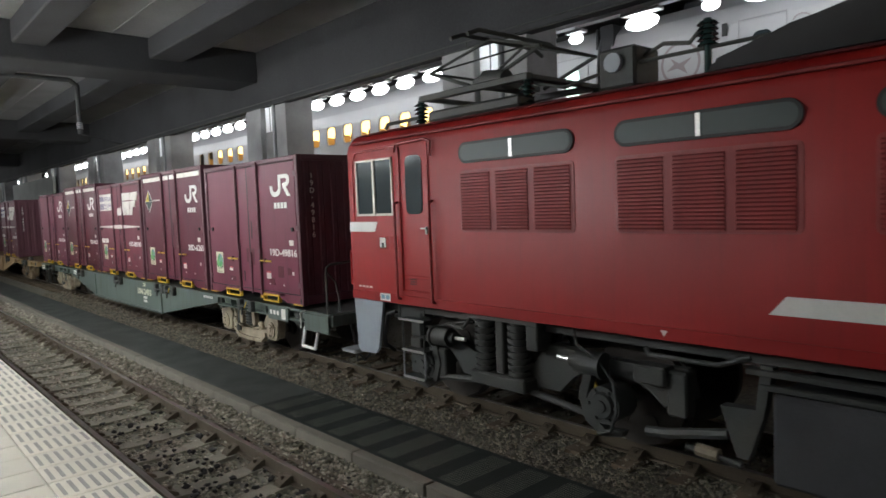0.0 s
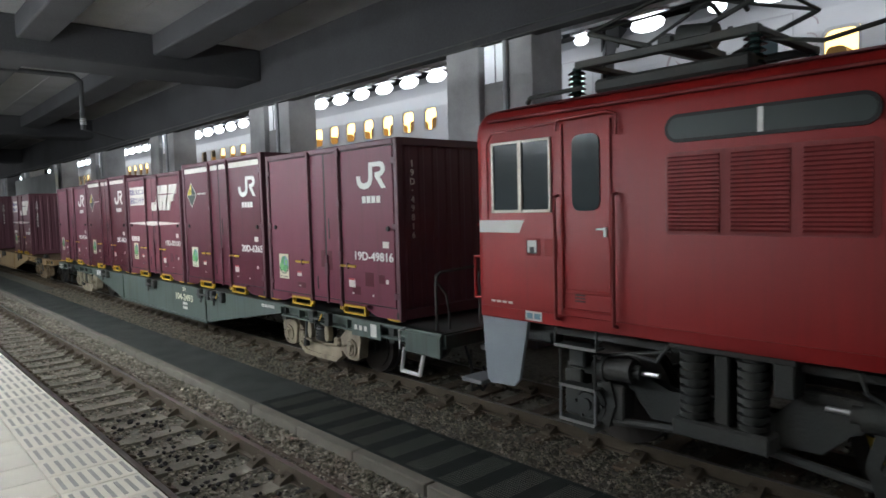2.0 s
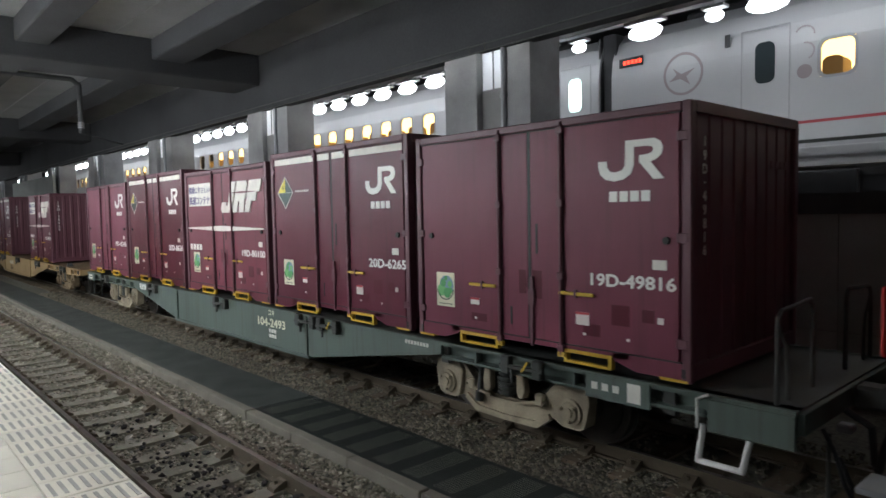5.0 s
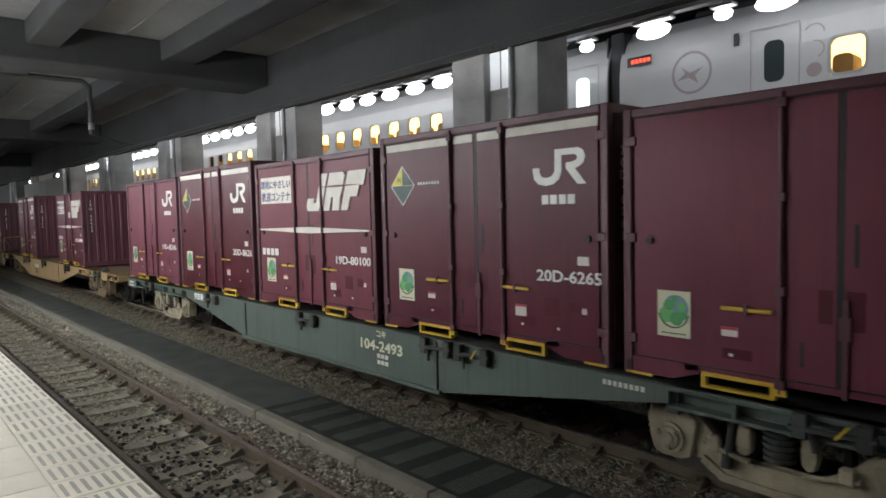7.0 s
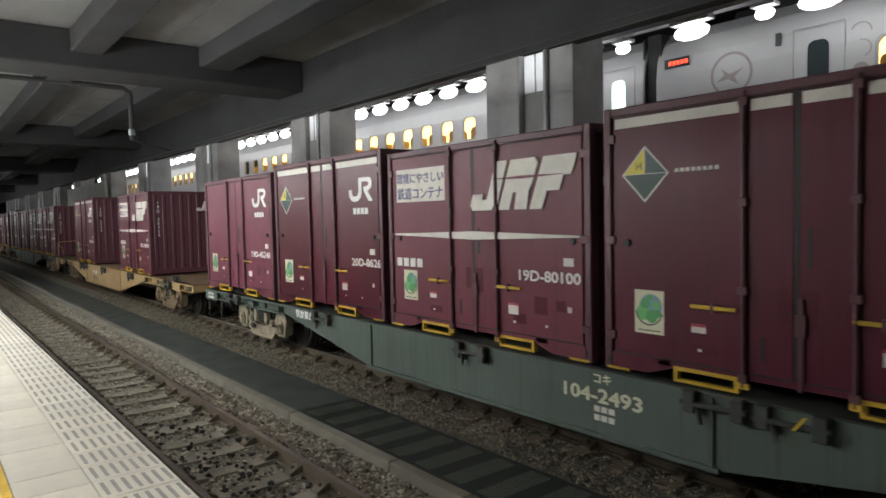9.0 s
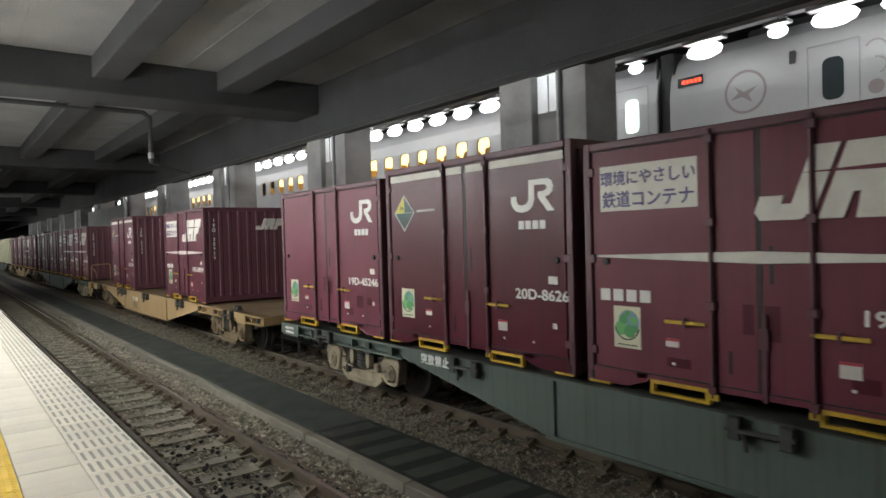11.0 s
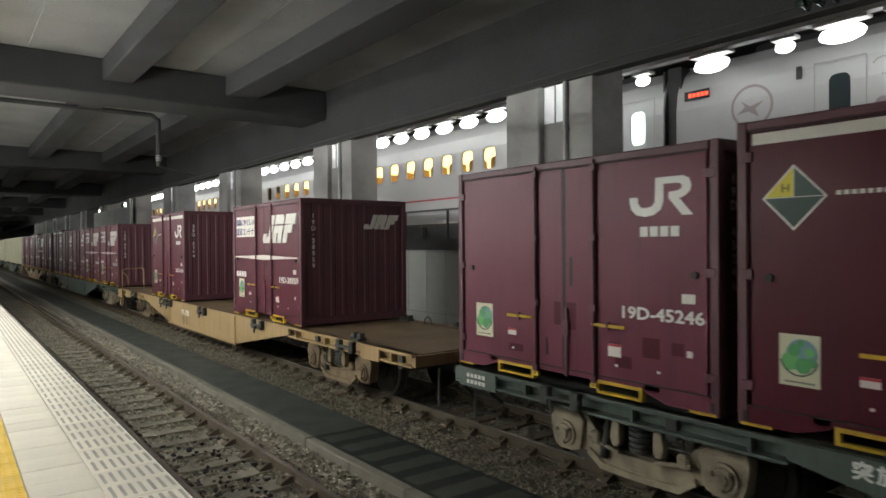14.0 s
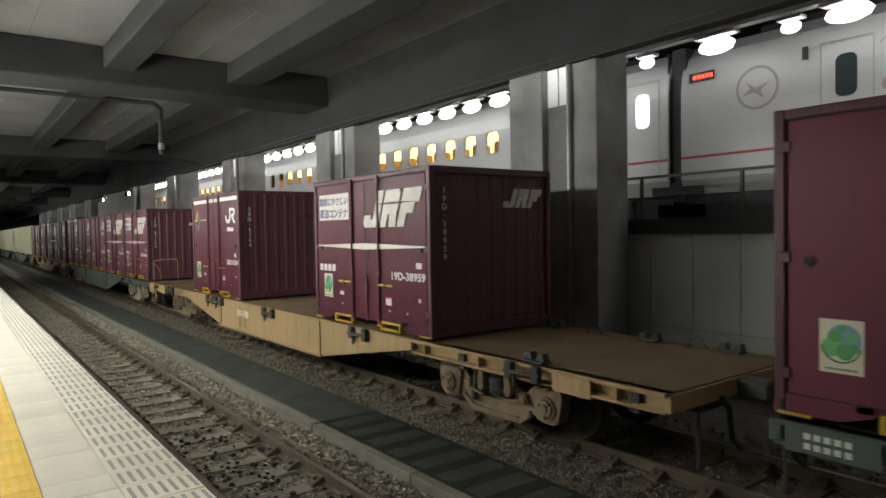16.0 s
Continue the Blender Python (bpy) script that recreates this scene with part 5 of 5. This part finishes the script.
    # louvre bays and oval windows
    for k in range(5):
        y1 = -2.38 - 2.085 * k
        y0 = y1 - 1.62
        flat("louvre_recess", RED_DARK, lo, [pill(y0, y1, 2.28, 2.99, 0.05, 3)], x, 0.006, "weathered louvre field")
        for j in range(3):
            a, b = y1 - 0.03 - j * 0.545, y1 - 0.48 - j * 0.545
            bm = bmesh.new()
            for i in range(19):
                z = 2.31 + i * 0.0345
                prism(bm, [(x - 0.006, z), (x - 0.024, z - 0.002), (x - 0.024, z + 0.006), (x - 0.006, z + 0.022)], "y", b, a)
            part("louvre_panel", bm, RED_DARK, lo, "red louvre slats")
        bm = bmesh.new()
        prism(bm, pill(y0, y1, 3.07, 3.31, 0.118, 8), "x", x - 0.016, x)
        w = part("oval_window", bm, RUBBER, lo, "long oval window in black rubber")
        flat("pane", GREYGLASS, w, [pill(y0 + 0.03, y1 - 0.03, 3.1, 3.28, 0.088, 8)], x - 0.016, 0.004, "grey-green glass")
        made("divider", ALU, w, (x - 0.026, x - 0.016, (y0 + y1) / 2 - 0.022, (y0 + y1) / 2 + 0.022, 3.095, 3.285))
    # small side fittings
    made("side_hatch", RED, lo, (x - 0.008, x, -0.96, -0.78, 2.04, 2.22), (x - 0.008, x, -1.19, -1.02, 2.04, 2.22), bevel=0.003)
    flat("side_plate", BLACK, lo, [[(-0.79, 2.06), (-0.93, 2.06), (-0.93, 2.2), (-0.79, 2.2)]], x - 0.008, 0.003, "small black and white plate")
    flat("plate_mark", WHITE, lo, [[(-0.8, 2.13), (-0.92, 2.13), (-0.92, 2.2), (-0.8, 2.2)], [(-0.8, 2.07), (-0.83, 2.07), (-0.83, 2.14), (-0.8, 2.14)], [(-0.89, 2.07), (-0.92, 2.07), (-0.92, 2.14), (-0.89, 2.14)]], x - 0.011, 0.002)
    flat("depot_plate", WHITE, lo, [[(-0.76, 1.35), (-0.98, 1.35), (-0.98, 1.45), (-0.76, 1.45)]], x - 0.012, 0.003, "small white and blue plate")
    flat("depot_print", BLUE, lo, [[(-0.78, 1.37), (-0.86, 1.37), (-0.86, 1.43), (-0.78, 1.43)], [(-0.88, 1.37), (-0.96, 1.37), (-0.96, 1.43), (-0.88, 1.43)]], x - 0.015, 0.001)
    flat("notice", WHITEWORN, lo, [[(-0.25 - 0.085 * k, 1.5), (-0.31 - 0.085 * k, 1.5), (-0.31 - 0.085 * k, 1.525), (-0.25 - 0.085 * k, 1.525)] for k in range(4)], x, 0.002)
    flat("jack_mark", WHITE, lo, [[(-4.9, 1.42), (-4.97, 1.42), (-4.935, 1.36)]], x - 0.012, 0.002, "small white triangle")
    # skirt, steps
    for s in (-1, 1):
        bm = bmesh.new()
        prism(bm, [(-0.08, 1.33), (-0.76, 1.33), (-0.62, 0.66), (-0.54, 0.58), (-0.2, 0.56), (-0.14, 0.6)], "x", *sorted((s * 1.36, s * 1.32)))
        part("skirt", bm, SKIRT, lo, "grey-blue end skirt")
    made("end_step", STEEL, lo, (-1.38, -1.0, -0.05, 0.28, 0.5, 0.55), label="worn metal step", bevel=0.01)
    for z, a, b in ((1.14, -1.14, -1.64), (0.74, -1.2, -1.62), (0.39, -1.2, -1.62)):
        st = made("step", DARKSTEEL, lo, (x - 0.01, x + 0.14, b, a, z - 0.012, z + 0.008), label="worn steel step")
        made("step_edge", ALU, st, (x - 0.022, x - 0.01, b, a, z - 0.016, z + 0.014), label="bright worn step edge")
        for y in (a, b):
            bm = bmesh.new()
            bar(bm, [(x + 0.0, y, z), (x + 0.005, y, z + (0.2 if z > 1 else 0.36))], 0.014, 6)
            part("step_hanger", bm, STEEL if z < 0.5 else DARKSTEEL, st)
    bm = bmesh.new()
    box(bm, -0.68, -0.2, -4.26, -3.82, 3.74, 4.16, 0.03)
    cb = part("circuit_breaker", bm, DARKSTEEL, lo, "dark grey circuit breaker box")
    bm = bmesh.new()
    rod(bm, (-0.68, -4.02, 4.0), (-0.73, -4.02, 4.0), 0.1, 14)
    part("cover", bm, SKIRT, cb, "round grey cover")
    bm = bmesh.new()
    bar(bm, [(-0.5, -4.26, 4.05), (-0.55, -4.5, 4.12), (-0.6, -4.8, 4.06), (-0.6, -4.95, 4.2)], 0.022, 6)
    part("roof_lead", bm, DARKSTEEL, lo, "bent roof lead")
    bm = bmesh.new()
    for i in range(5):
        rod(bm, (-0.6, -4.98, 4.0 + i * 0.048), (-0.6, -4.98, 4.03 + i * 0.048), 0.1, 14, 0.07)
    rod(bm, (-0.6, -4.98, 3.7), (-0.6, -4.98, 4.25), 0.035, 10)
    part("post_insulator", bm, INSULATOR, lo, "dark green ribbed post insulator", True)
    drive_bogie(lo, -2.83, 1)
    bm = bmesh.new()
    prism(bm, [(-3.82, 0.74), (-3.9, 0.72), (-3.98, 0.5), (-3.9, 0.5)], "x", -0.99, -0.97)
    part("paint_mark", bm, YELLOW, lo, "orange paint mark")
    drive_bogie(lo, E + 2.83, -1)
    made("underframe_tank", DARKROOF, lo, (-1.26, 1.26, -9.4, -5.8, 0.22, 0.98), bevel=0.03, label="dark underframe equipment box")
    each("tank_rail", DARKSTEEL, lo, (-1.3, -1.2, -9.4, -5.6, 1.12, 1.17), (-1.28, -1.2, -9.4, -5.7, 1.0, 1.05), bevel=0.008)
    made("underframe", DARKSTEEL, lo, (-1.2, 1.2, E + 0.3, -0.3, 1.2, 1.34))
    made("coupler", DARKSTEEL, lo, (-0.13, 0.13, -0.1, 0.45, 0.78, 1.0), bevel=0.03)
    bm = bmesh.new()
    bar(bm, [(-0.55, 0.0, 1.0), (-0.56, 0.2, 0.95), (-0.56, 0.3, 0.6), (-0.5, 0.35, 0.4)], 0.03)
    part("air_hose", bm, RUBBER, lo, "hanging brake hose")
    # roof: insulators, pantograph, cable
    roof = made("pantograph_base", DARKSTEEL, lo, (-0.9, -0.6, -2.9, -1.3, 3.7, 3.84), label="grey pantograph base frame", bevel=0.03)
    each("base_beam", DARKSTEEL, roof, (-0.75, -0.65, -2.9, -0.95, 4.02, 4.1), (0.65, 0.75, -2.9, -0.95, 4.02, 4.1), (-0.65, 0.65, -1.05, -0.95, 4.03, 4.09), (-0.65, 0.65, -2.9, -2.8, 4.03, 4.09), bevel=0.01)
    for px in (-0.7, 0.7):
        for py in (-0.95, -2.85):
            bm = bmesh.new()
            for i in range(6):
                rod(bm, (px, py, 3.7 + i * 0.055), (px, py, 3.73 + i * 0.055), 0.1, 14, 0.06)
            rod(bm, (px, py, 3.66), (px, py, 4.04), 0.045, 10)
            part("insulator", bm, INSULATOR, roof, "dark ribbed insulator", True)
    panto = made("pantograph", DARKSTEEL, lo, (-0.6, 0.6, -2.0, -1.85, 4.12, 4.2), label="dark diamond pantograph", bevel=0.01)
    arms = [("lower_arm", [(px, y0, 4.14), (px, y1, 4.42)], 0.026) for px in (-0.55, 0.55) for y0, y1 in ((-1.75, -1.0), (-2.1, -2.95))]
    arms += [("upper_arm", [(px, y1, 4.42), (px * 0.6, -1.95, 4.72)], 0.02) for px in (-0.55, 0.55) for y1 in (-1.0, -2.95)]
    arms += [("brace", [(-0.55, y1, 4.42), (0.55, y1, 4.42)], 0.018) for y1 in (-1.0, -2.95)] + [("brace", [(-0.55, y1, 4.42), (0.33, -1.95, 4.72)], 0.013) for y1 in (-1.0, -2.95)]
    arms += [("contact_strip", [(-0.9, y1, 4.68), (-0.7, y1, 4.76), (0.7, y1, 4.76), (0.9, y1, 4.68)], 0.028) for y1 in (-1.8, -2.1)]
    for nm, pts, r in arms:
        bm = bmesh.new()
        bar(bm, pts, r)
        part(nm, bm, DARKSTEEL, panto)
    bm = bmesh.new()
    rod(bm, (-0.5, -1.9, 4.16), (0.5, -1.9, 4.16), 0.09, 12)
    rod(bm, (-0.6, -2.45, 4.1), (-0.6, -2.1, 4.15), 0.12, 12)
    part("pantograph_drive", bm, DARKSTEEL, roof, "", True)
    bm = bmesh.new()
    bar(bm, [(-0.6, -2.9, 3.98), (-0.7, -3.4, 3.85), (-0.6, -4.1, 3.98), (-0.6, -9.0, 3.98)], 0.02)
    part("roof_cable", bm, DARKSTEEL, lo)
    bm = bmesh.new()
    prism(bm, [(-5.0, 3.7), (-5.06, 3.84), (-5.75, 4.02), (-6.4, 4.16), (-10.2, 4.16), (-10.5, 3.7)], "x", -0.72, 0.72)
    bmesh.ops.bevel(bm, geom=bm.edges[:], offset=0.04, segments=2, affect="EDGES")
    part("roof_box", bm, RUBBER, lo, "long dark roof equipment hood")
    bm = bmesh.new()
    bar(bm, [(-0.95, -0.45, 3.7), (-0.95, -0.5, 3.76), (-0.95, -1.2, 3.77)], 0.025)
    part("whistle", bm, DARKSTEEL, lo, "roof whistle and pipe")
    return lo


loco = locomotive()
TRAIN = [(loco, -1.6, 0.0)]
# wagons and their loads: distance behind the first container's near end
W1, W2, W3 = 0.0, 20.3, 40.85
TRAIN.append((wagon(WAGON, BOGIE, False, "grey-green flat container wagon with fish-bellied girders", "first"), W1, 0.0))
w2 = wagon(TAN, BOGIE_TAN, True, "tan half-empty flat container wagon with a rusty deck", "107-1788")
TRAIN.append((w2, W2, 0.0))
w3 = wagon(WAGON, BOGIE, True, "grey-green flat container wagon, fully loaded", "", False)
TRAIN.append((w3, W3, 0.0))
TRAIN.append((copy_thing(w2, pose(0, 0, 0)), W3 + 20.4, 0.0))
for k in range(2, 5):
    TRAIN.append((copy_thing(w3, pose(0, 0, 0)), W3 + 20.4 * k, 0.0))
P = L + 0.165
PLAIN, TALL, SLANT = "maroon steel freight container with a white operator mark", "taller maroon freight container with a white height band and diamond sign", "maroon freight container with a slanted white mark and tapered belt"
first = [container(2.5, MAROON_FADED, "19D-49816", "plain", "sun-faded " + PLAIN), container(2.6, MAROON, "20D-6265", "plain tall", TALL), container(2.5, MAROON_BROWN, "19D-80100", "slanted", SLANT),
         container(2.6, MAROON_DEEP, "20D-8626", "plain tall", TALL), container(2.5, MAROON_FADED, "19D-45246", "plain", "sun-faded " + PLAIN)]
for i, c in enumerate(first):
    TRAIN.append((c, W1 + P * i, 1.02))
TRAIN.append((container(2.5, MAROON, "19D-38959", "slanted", SLANT), 24.12, 1.02))
TRAIN.append((container(2.6, MAROON, "20D-5364", "plain tall", TALL), 24.12 + 2 * P, 1.02))
order = (2, 2, 0, 4, 1, 0, 2, 3, 4, 0)
for i in range(10):
    TRAIN.append((copy_thing(first[order[i]], pose(0, 0, 0)), W3 + 0.1 + P * (i % 5) + 20.4 * (i // 5), 1.02))


def pale_container():
    c = thing("freight_container", "long pale cream freight container", "container", "pale containers at the far end")
    made("body", CREAM, c, (-1.2, 1.2, 0.05, 6.0, 0.1, 2.55), bevel=0.02)
    bm = bmesh.new()
    for k in range(24):
        box(bm, -1.23, -1.2, 0.15 + k * 0.245, 0.24 + k * 0.245, 0.15, 2.5)
    part("side_ribs", bm, CREAM, c)
    for y in (0.0, 5.96):
        for x in (-1.225, 1.135):
            made("corner_post", WHITEWORN, c, (x, x + 0.09, y, y + 0.09, 0, 2.6))
    return c


pale = pale_container()
TRAIN.append((pale, 81.7, 1.02))
for k in range(1, 9):
    TRAIN.append((copy_thing(pale, pose(0, 0, 0)), 81.7 + 6.4 * (k % 3) + 20.4 * (k // 3), 1.02))


partition = made("wall_partition", WALLPANEL, None, (9.25, 9.4, 44.5, 57, -0.5, 5.2))
tagged(partition, "pale grey partition wall beside the freight track", "wall", kind="structure")

# ---- overhead line ----
wire = thing("overhead_wire", "two dark taut overhead wires over the freight track", "overhead wire")
for z, r in ((4.8, 0.011), (4.9, 0.009)):
    bm = bmesh.new()
    rod(bm, (XC, -20, z), (XC, 120, z), r, 6)
    part("wire", bm, DARKSTEEL, wire)
bm = bmesh.new()
for y in (6.4, 6.7, 12.5, 19.0):
    rod(bm, (XC, y, 4.79), (XC, y, 4.91), 0.008, 6)
part("clamp", bm, DARKSTEEL, wire)
string = thing("insulator_string", "string of four dark glass insulators on the overhead line", "insulator")
for k in range(4):
    bm = bmesh.new()
    rod(bm, (XC, 2.55 + k * 0.13, 4.93), (XC, 2.61 + k * 0.13, 4.93), 0.1, 18, 0.05)
    rod(bm, (XC, 2.52 + k * 0.13, 4.93), (XC, 2.66 + k * 0.13, 4.93), 0.03, 8)
    part("insulator_disc", bm, INSULATOR, string, "", True)

arm = thing("catenary_arm", "dark grey catenary support arm hung under a cross beam", "catenary arm")
bm = bmesh.new()
bar(bm, [(-3.0, 22.4, 6.8), (5.3, 22.4, 6.8), (5.5, 22.4, 6.65), (5.5, 22.4, 5.2)], 0.07, 10)
part("arm_tube", bm, ARMGREY, arm)
bm = bmesh.new()
for k in range(4):
    rod(bm, (5.5, 22.4, 5.35 + 0.05 * k), (5.5, 22.4, 5.38 + 0.05 * k), 0.095, 12)
part("insulator", bm, STEEL, arm, "grey ribbed insulator")
bm = bmesh.new()
bar(bm, [(5.5, 22.4, 5.2), (5.9, 22.4, 5.1), (XC, 22.4, 4.92)], 0.025, 6)
part("steady_arm", bm, ARMGREY, arm)

# ---- platform paving, one object a tile ----
paving = thing("platform_paving", "pale platform tiles with dark grip strips and a yellow tactile row", "paving", kind="structure")
EDGE_W, MID_W, T = 0.41, 0.37, 0.3


def tile_row(name, mat, x0, x1, count, y0, strips, label):
    mesh, extra = None, None
    for i in range(count):
        if mesh is None:
            o = made(name, mat, paving, (x0 + 0.004, x1 - 0.004, 0.0045, T - 0.0045, PZ - 0.02, PZ), bevel=0.002)
            mesh = o.data
            if strips == "grip":
                bm = bmesh.new()
                for k in range(7):
                    x = x0 + 0.03 + k * 0.056
                    box(bm, x, x + 0.021, 0.045, T - 0.045, PZ - 0.002, PZ + 0.0025)
                e = part("grip_strips", bm, GROOVE, o, label)
                extra = e.data
            elif strips == "dots":
                bm = bmesh.new()
                for a in range(5):
                    for b in range(5):
                        rod(bm, (x0 + 0.03 + a * 0.06, 0.03 + b * 0.06, PZ), (x0 + 0.03 + a * 0.06, 0.03 + b * 0.06, PZ + 0.005), 0.017, 8, 0.011)
                e = part("tactile_domes", bm, TACTILE, o, label)
                extra = e.data
        else:
            o = new(name, mesh)
            o.parent = paving
            if extra:
                e = new("grip_strips" if strips == "grip" else "tactile_domes", extra)
                e.parent = o
        o.location = (0, y0 + i * T, random.uniform(-0.0008, 0.0008))


tile_row("grip_tile", PLATFORMTILE, EDGE - EDGE_W, EDGE, 230, 2.72, "grip", "dark grip strips")
tile_row("plain_tile", PLATFORMTILE, EDGE - EDGE_W - MID_W, EDGE - EDGE_W, 230, 2.72, "", "")
tile_row("tactile_tile", TACTILE, EDGE - EDGE_W - MID_W - T, EDGE - EDGE_W - MID_W, 160, 2.72, "dots", "raised yellow domes")
rest = made("platform_field", PLATFORMTILE, None, (-9, EDGE - EDGE_W - MID_W - T - 0.004, -30, 150, PZ - 0.02, PZ))
tagged(rest, "pale worn platform surface behind the tactile row", "platform", kind="structure")
tail = made("platform_edge", PLATFORMTILE, None, (EDGE - EDGE_W - MID_W - T, EDGE, 71.8, 150, PZ - 0.02, PZ), (EDGE - EDGE_W - MID_W - T, EDGE, -30, 2.71, PZ - 0.02, PZ))
tagged(tail, "pale platform edge paving", "platform", kind="structure")

# ---- walkway gratings ----
grate = thing("walkway_grating", "dark steel mesh gratings over pale strips on the walkway", "grating", kind="structure")
bm = bmesh.new()
for k in range(24):
    x = 4.0 + k * 0.0382
    box(bm, x, x + 0.007, 0.0, 0.49, -0.0395, -0.036)
for k in range(19):
    box(bm, 4.0, 4.89, k * 0.0266, k * 0.0266 + 0.007, -0.0385, -0.035)
bm2 = bmesh.new()
box(bm2, 4.07, 4.83, 0.09, 0.37, -0.0455, -0.041)
panel_mesh = strip_mesh = None
for i in range(15):
    if panel_mesh is None:
        o = part("mesh_panel", bm, GRATE, grate, "dull dark steel mesh panel")
        s = part("pale_strip", bm2, STRIP, grate, "pale strip seen through the mesh")
        panel_mesh, strip_mesh = o.data, s.data
    else:
        o, s = new("mesh_panel", panel_mesh), new("pale_strip", strip_mesh)
        o.parent = s.parent = grate
    o.location = s.location = (0, 0.8 + i * 0.5, 0)

# ---- ballast stones ----
def stones(name, count, x0, x1, y0, y1, z, lo, hi, mat, label, seed):
    rng = np.random.default_rng(seed)
    base = np.array([(1, 0, 0), (-1, 0, 0), (0, 1, 0), (0, -1, 0), (0, 0, 1), (0, 0, -1), (0.7, 0.7, 0.5), (-0.7, 0.6, 0.55), (-0.6, -0.7, 0.5), (0.7, -0.65, 0.55)], float)
    faces = [(0, 6, 9), (6, 4, 9), (0, 2, 6), (2, 7, 6), (6, 7, 4), (2, 1, 7), (1, 8, 7), (7, 8, 4), (1, 3, 8), (3, 9, 8), (8, 9, 4), (3, 0, 9), (2, 0, 5), (1, 2, 5), (3, 1, 5), (0, 3, 5)]
    u = rng.random((count, 2))
    py = y0 + (y1 - y0) * u[:, 1] ** 1.7
    px = x0 + (x1 - x0) * u[:, 0]
    size = rng.uniform(lo, hi, count) * (1 + 0.02 * (py - y0))
    ang = rng.uniform(0, 6.283, count)
    pts = base[None] * rng.uniform(0.65, 1.15, (count, 10, 1)) * size[:, None, None] * rng.uniform(0.7, 1.2, (count, 1, 3))
    c, s = np.cos(ang)[:, None], np.sin(ang)[:, None]
    out = np.stack([pts[..., 0] * c - pts[..., 1] * s + px[:, None], pts[..., 0] * s + pts[..., 1] * c + py[:, None], pts[..., 2] * 0.8 + z + rng.uniform(-0.012, 0.018, count)[:, None]], -1).reshape(-1, 3)
    idx = (np.array(faces)[None] + 10 * np.arange(count)[:, None, None]).reshape(-1, 3)
    me = bpy.data.meshes.new(name)
    me.from_pydata(out.tolist(), [], idx.tolist())
    me.materials.append(mat)
    return tagged(new(name, me), label, "ballast", kind="stuff")


stones("ballast_stones", 24000, 1.2, 3.84, 2.2, 30, -0.18, 0.012, 0.03, STONE, "loose grey crushed stones between the sleepers of the near track", 1)
stones("ballast_stones", 7000, 3.16, 3.84, 2.0, 26, -0.145, 0.014, 0.03, STONE, "heaped grey-brown stones beside the kerb", 2)
stones("ballast_stones", 17000, 4.9, 6.2, 1.5, 28, -0.163, 0.012, 0.025, BROWNSTONE, "brown-grey crushed stones beside the freight track", 3)
stones("ballast_stones", 3500, 6.1, 8.2, 1.5, 26, -0.175, 0.018, 0.036, BROWNSTONE, "dark crushed stones under the freight train", 4)
stones("dark_clods", 700, 1.6, 3.6, 3.0, 9.5, -0.15, 0.02, 0.045, CLOD, "dark sooty clods and dead weeds in the ballast", 5)


# ---- motion ----
RUN = [(0.0, 9.466), (0.5, 8.83), (1.0, 8.22), (1.5, 7.57), (2.0, 6.935), (2.5, 6.279), (3.0, 5.592), (3.5, 4.901), (4.0, 4.202), (6.5, 0.588), (7.0, -0.185), (7.5, -0.986), (8.0, -1.807), (8.5, -2.497), (9.0, -3.387), (11.5, -7.708), (12.0, -8.646), (12.5, -9.578), (13.0, -10.542), (13.5, -11.514), (14.0, -12.361), (14.5, -13.469), (15.0, -14.464), (15.5, -15.498), (16.0, -16.506)]


def travel(t):
    """How far along y the first container's near end stands at t seconds: a smooth curve through the rows of RUN."""
    ts, ps = [a for a, _ in RUN], [b for _, b in RUN]
    i = min(max(sum(1 for a in ts if a <= t) - 1, 0), len(ts) - 2)
    h = ts[i + 1] - ts[i]

    def slope(k):
        a, b = max(k - 1, 0), min(k + 1, len(ts) - 1)
        return (ps[b] - ps[a]) / (ts[b] - ts[a])
    u = (t - ts[i]) / h
    return ((2 * u**3 - 3 * u**2 + 1) * ps[i] + (u**3 - 2 * u**2 + u) * h * slope(i) + (3 * u**2 - 2 * u**3) * ps[i + 1] + (u**3 - u**2) * h * slope(i + 1))


def motions():
    for ob, u, z in TRAIN:
        walk(ob, [(t / 2, pose(XC, u + travel(t / 2), z)) for t in range(33)])
    for w, r in SPIN:
        x, y, z = w.location
        walk(w, [(k / 4, pose(x, y, z, math.degrees((travel(0) - travel(k / 4)) / r))) for k in range(65)])


motions()
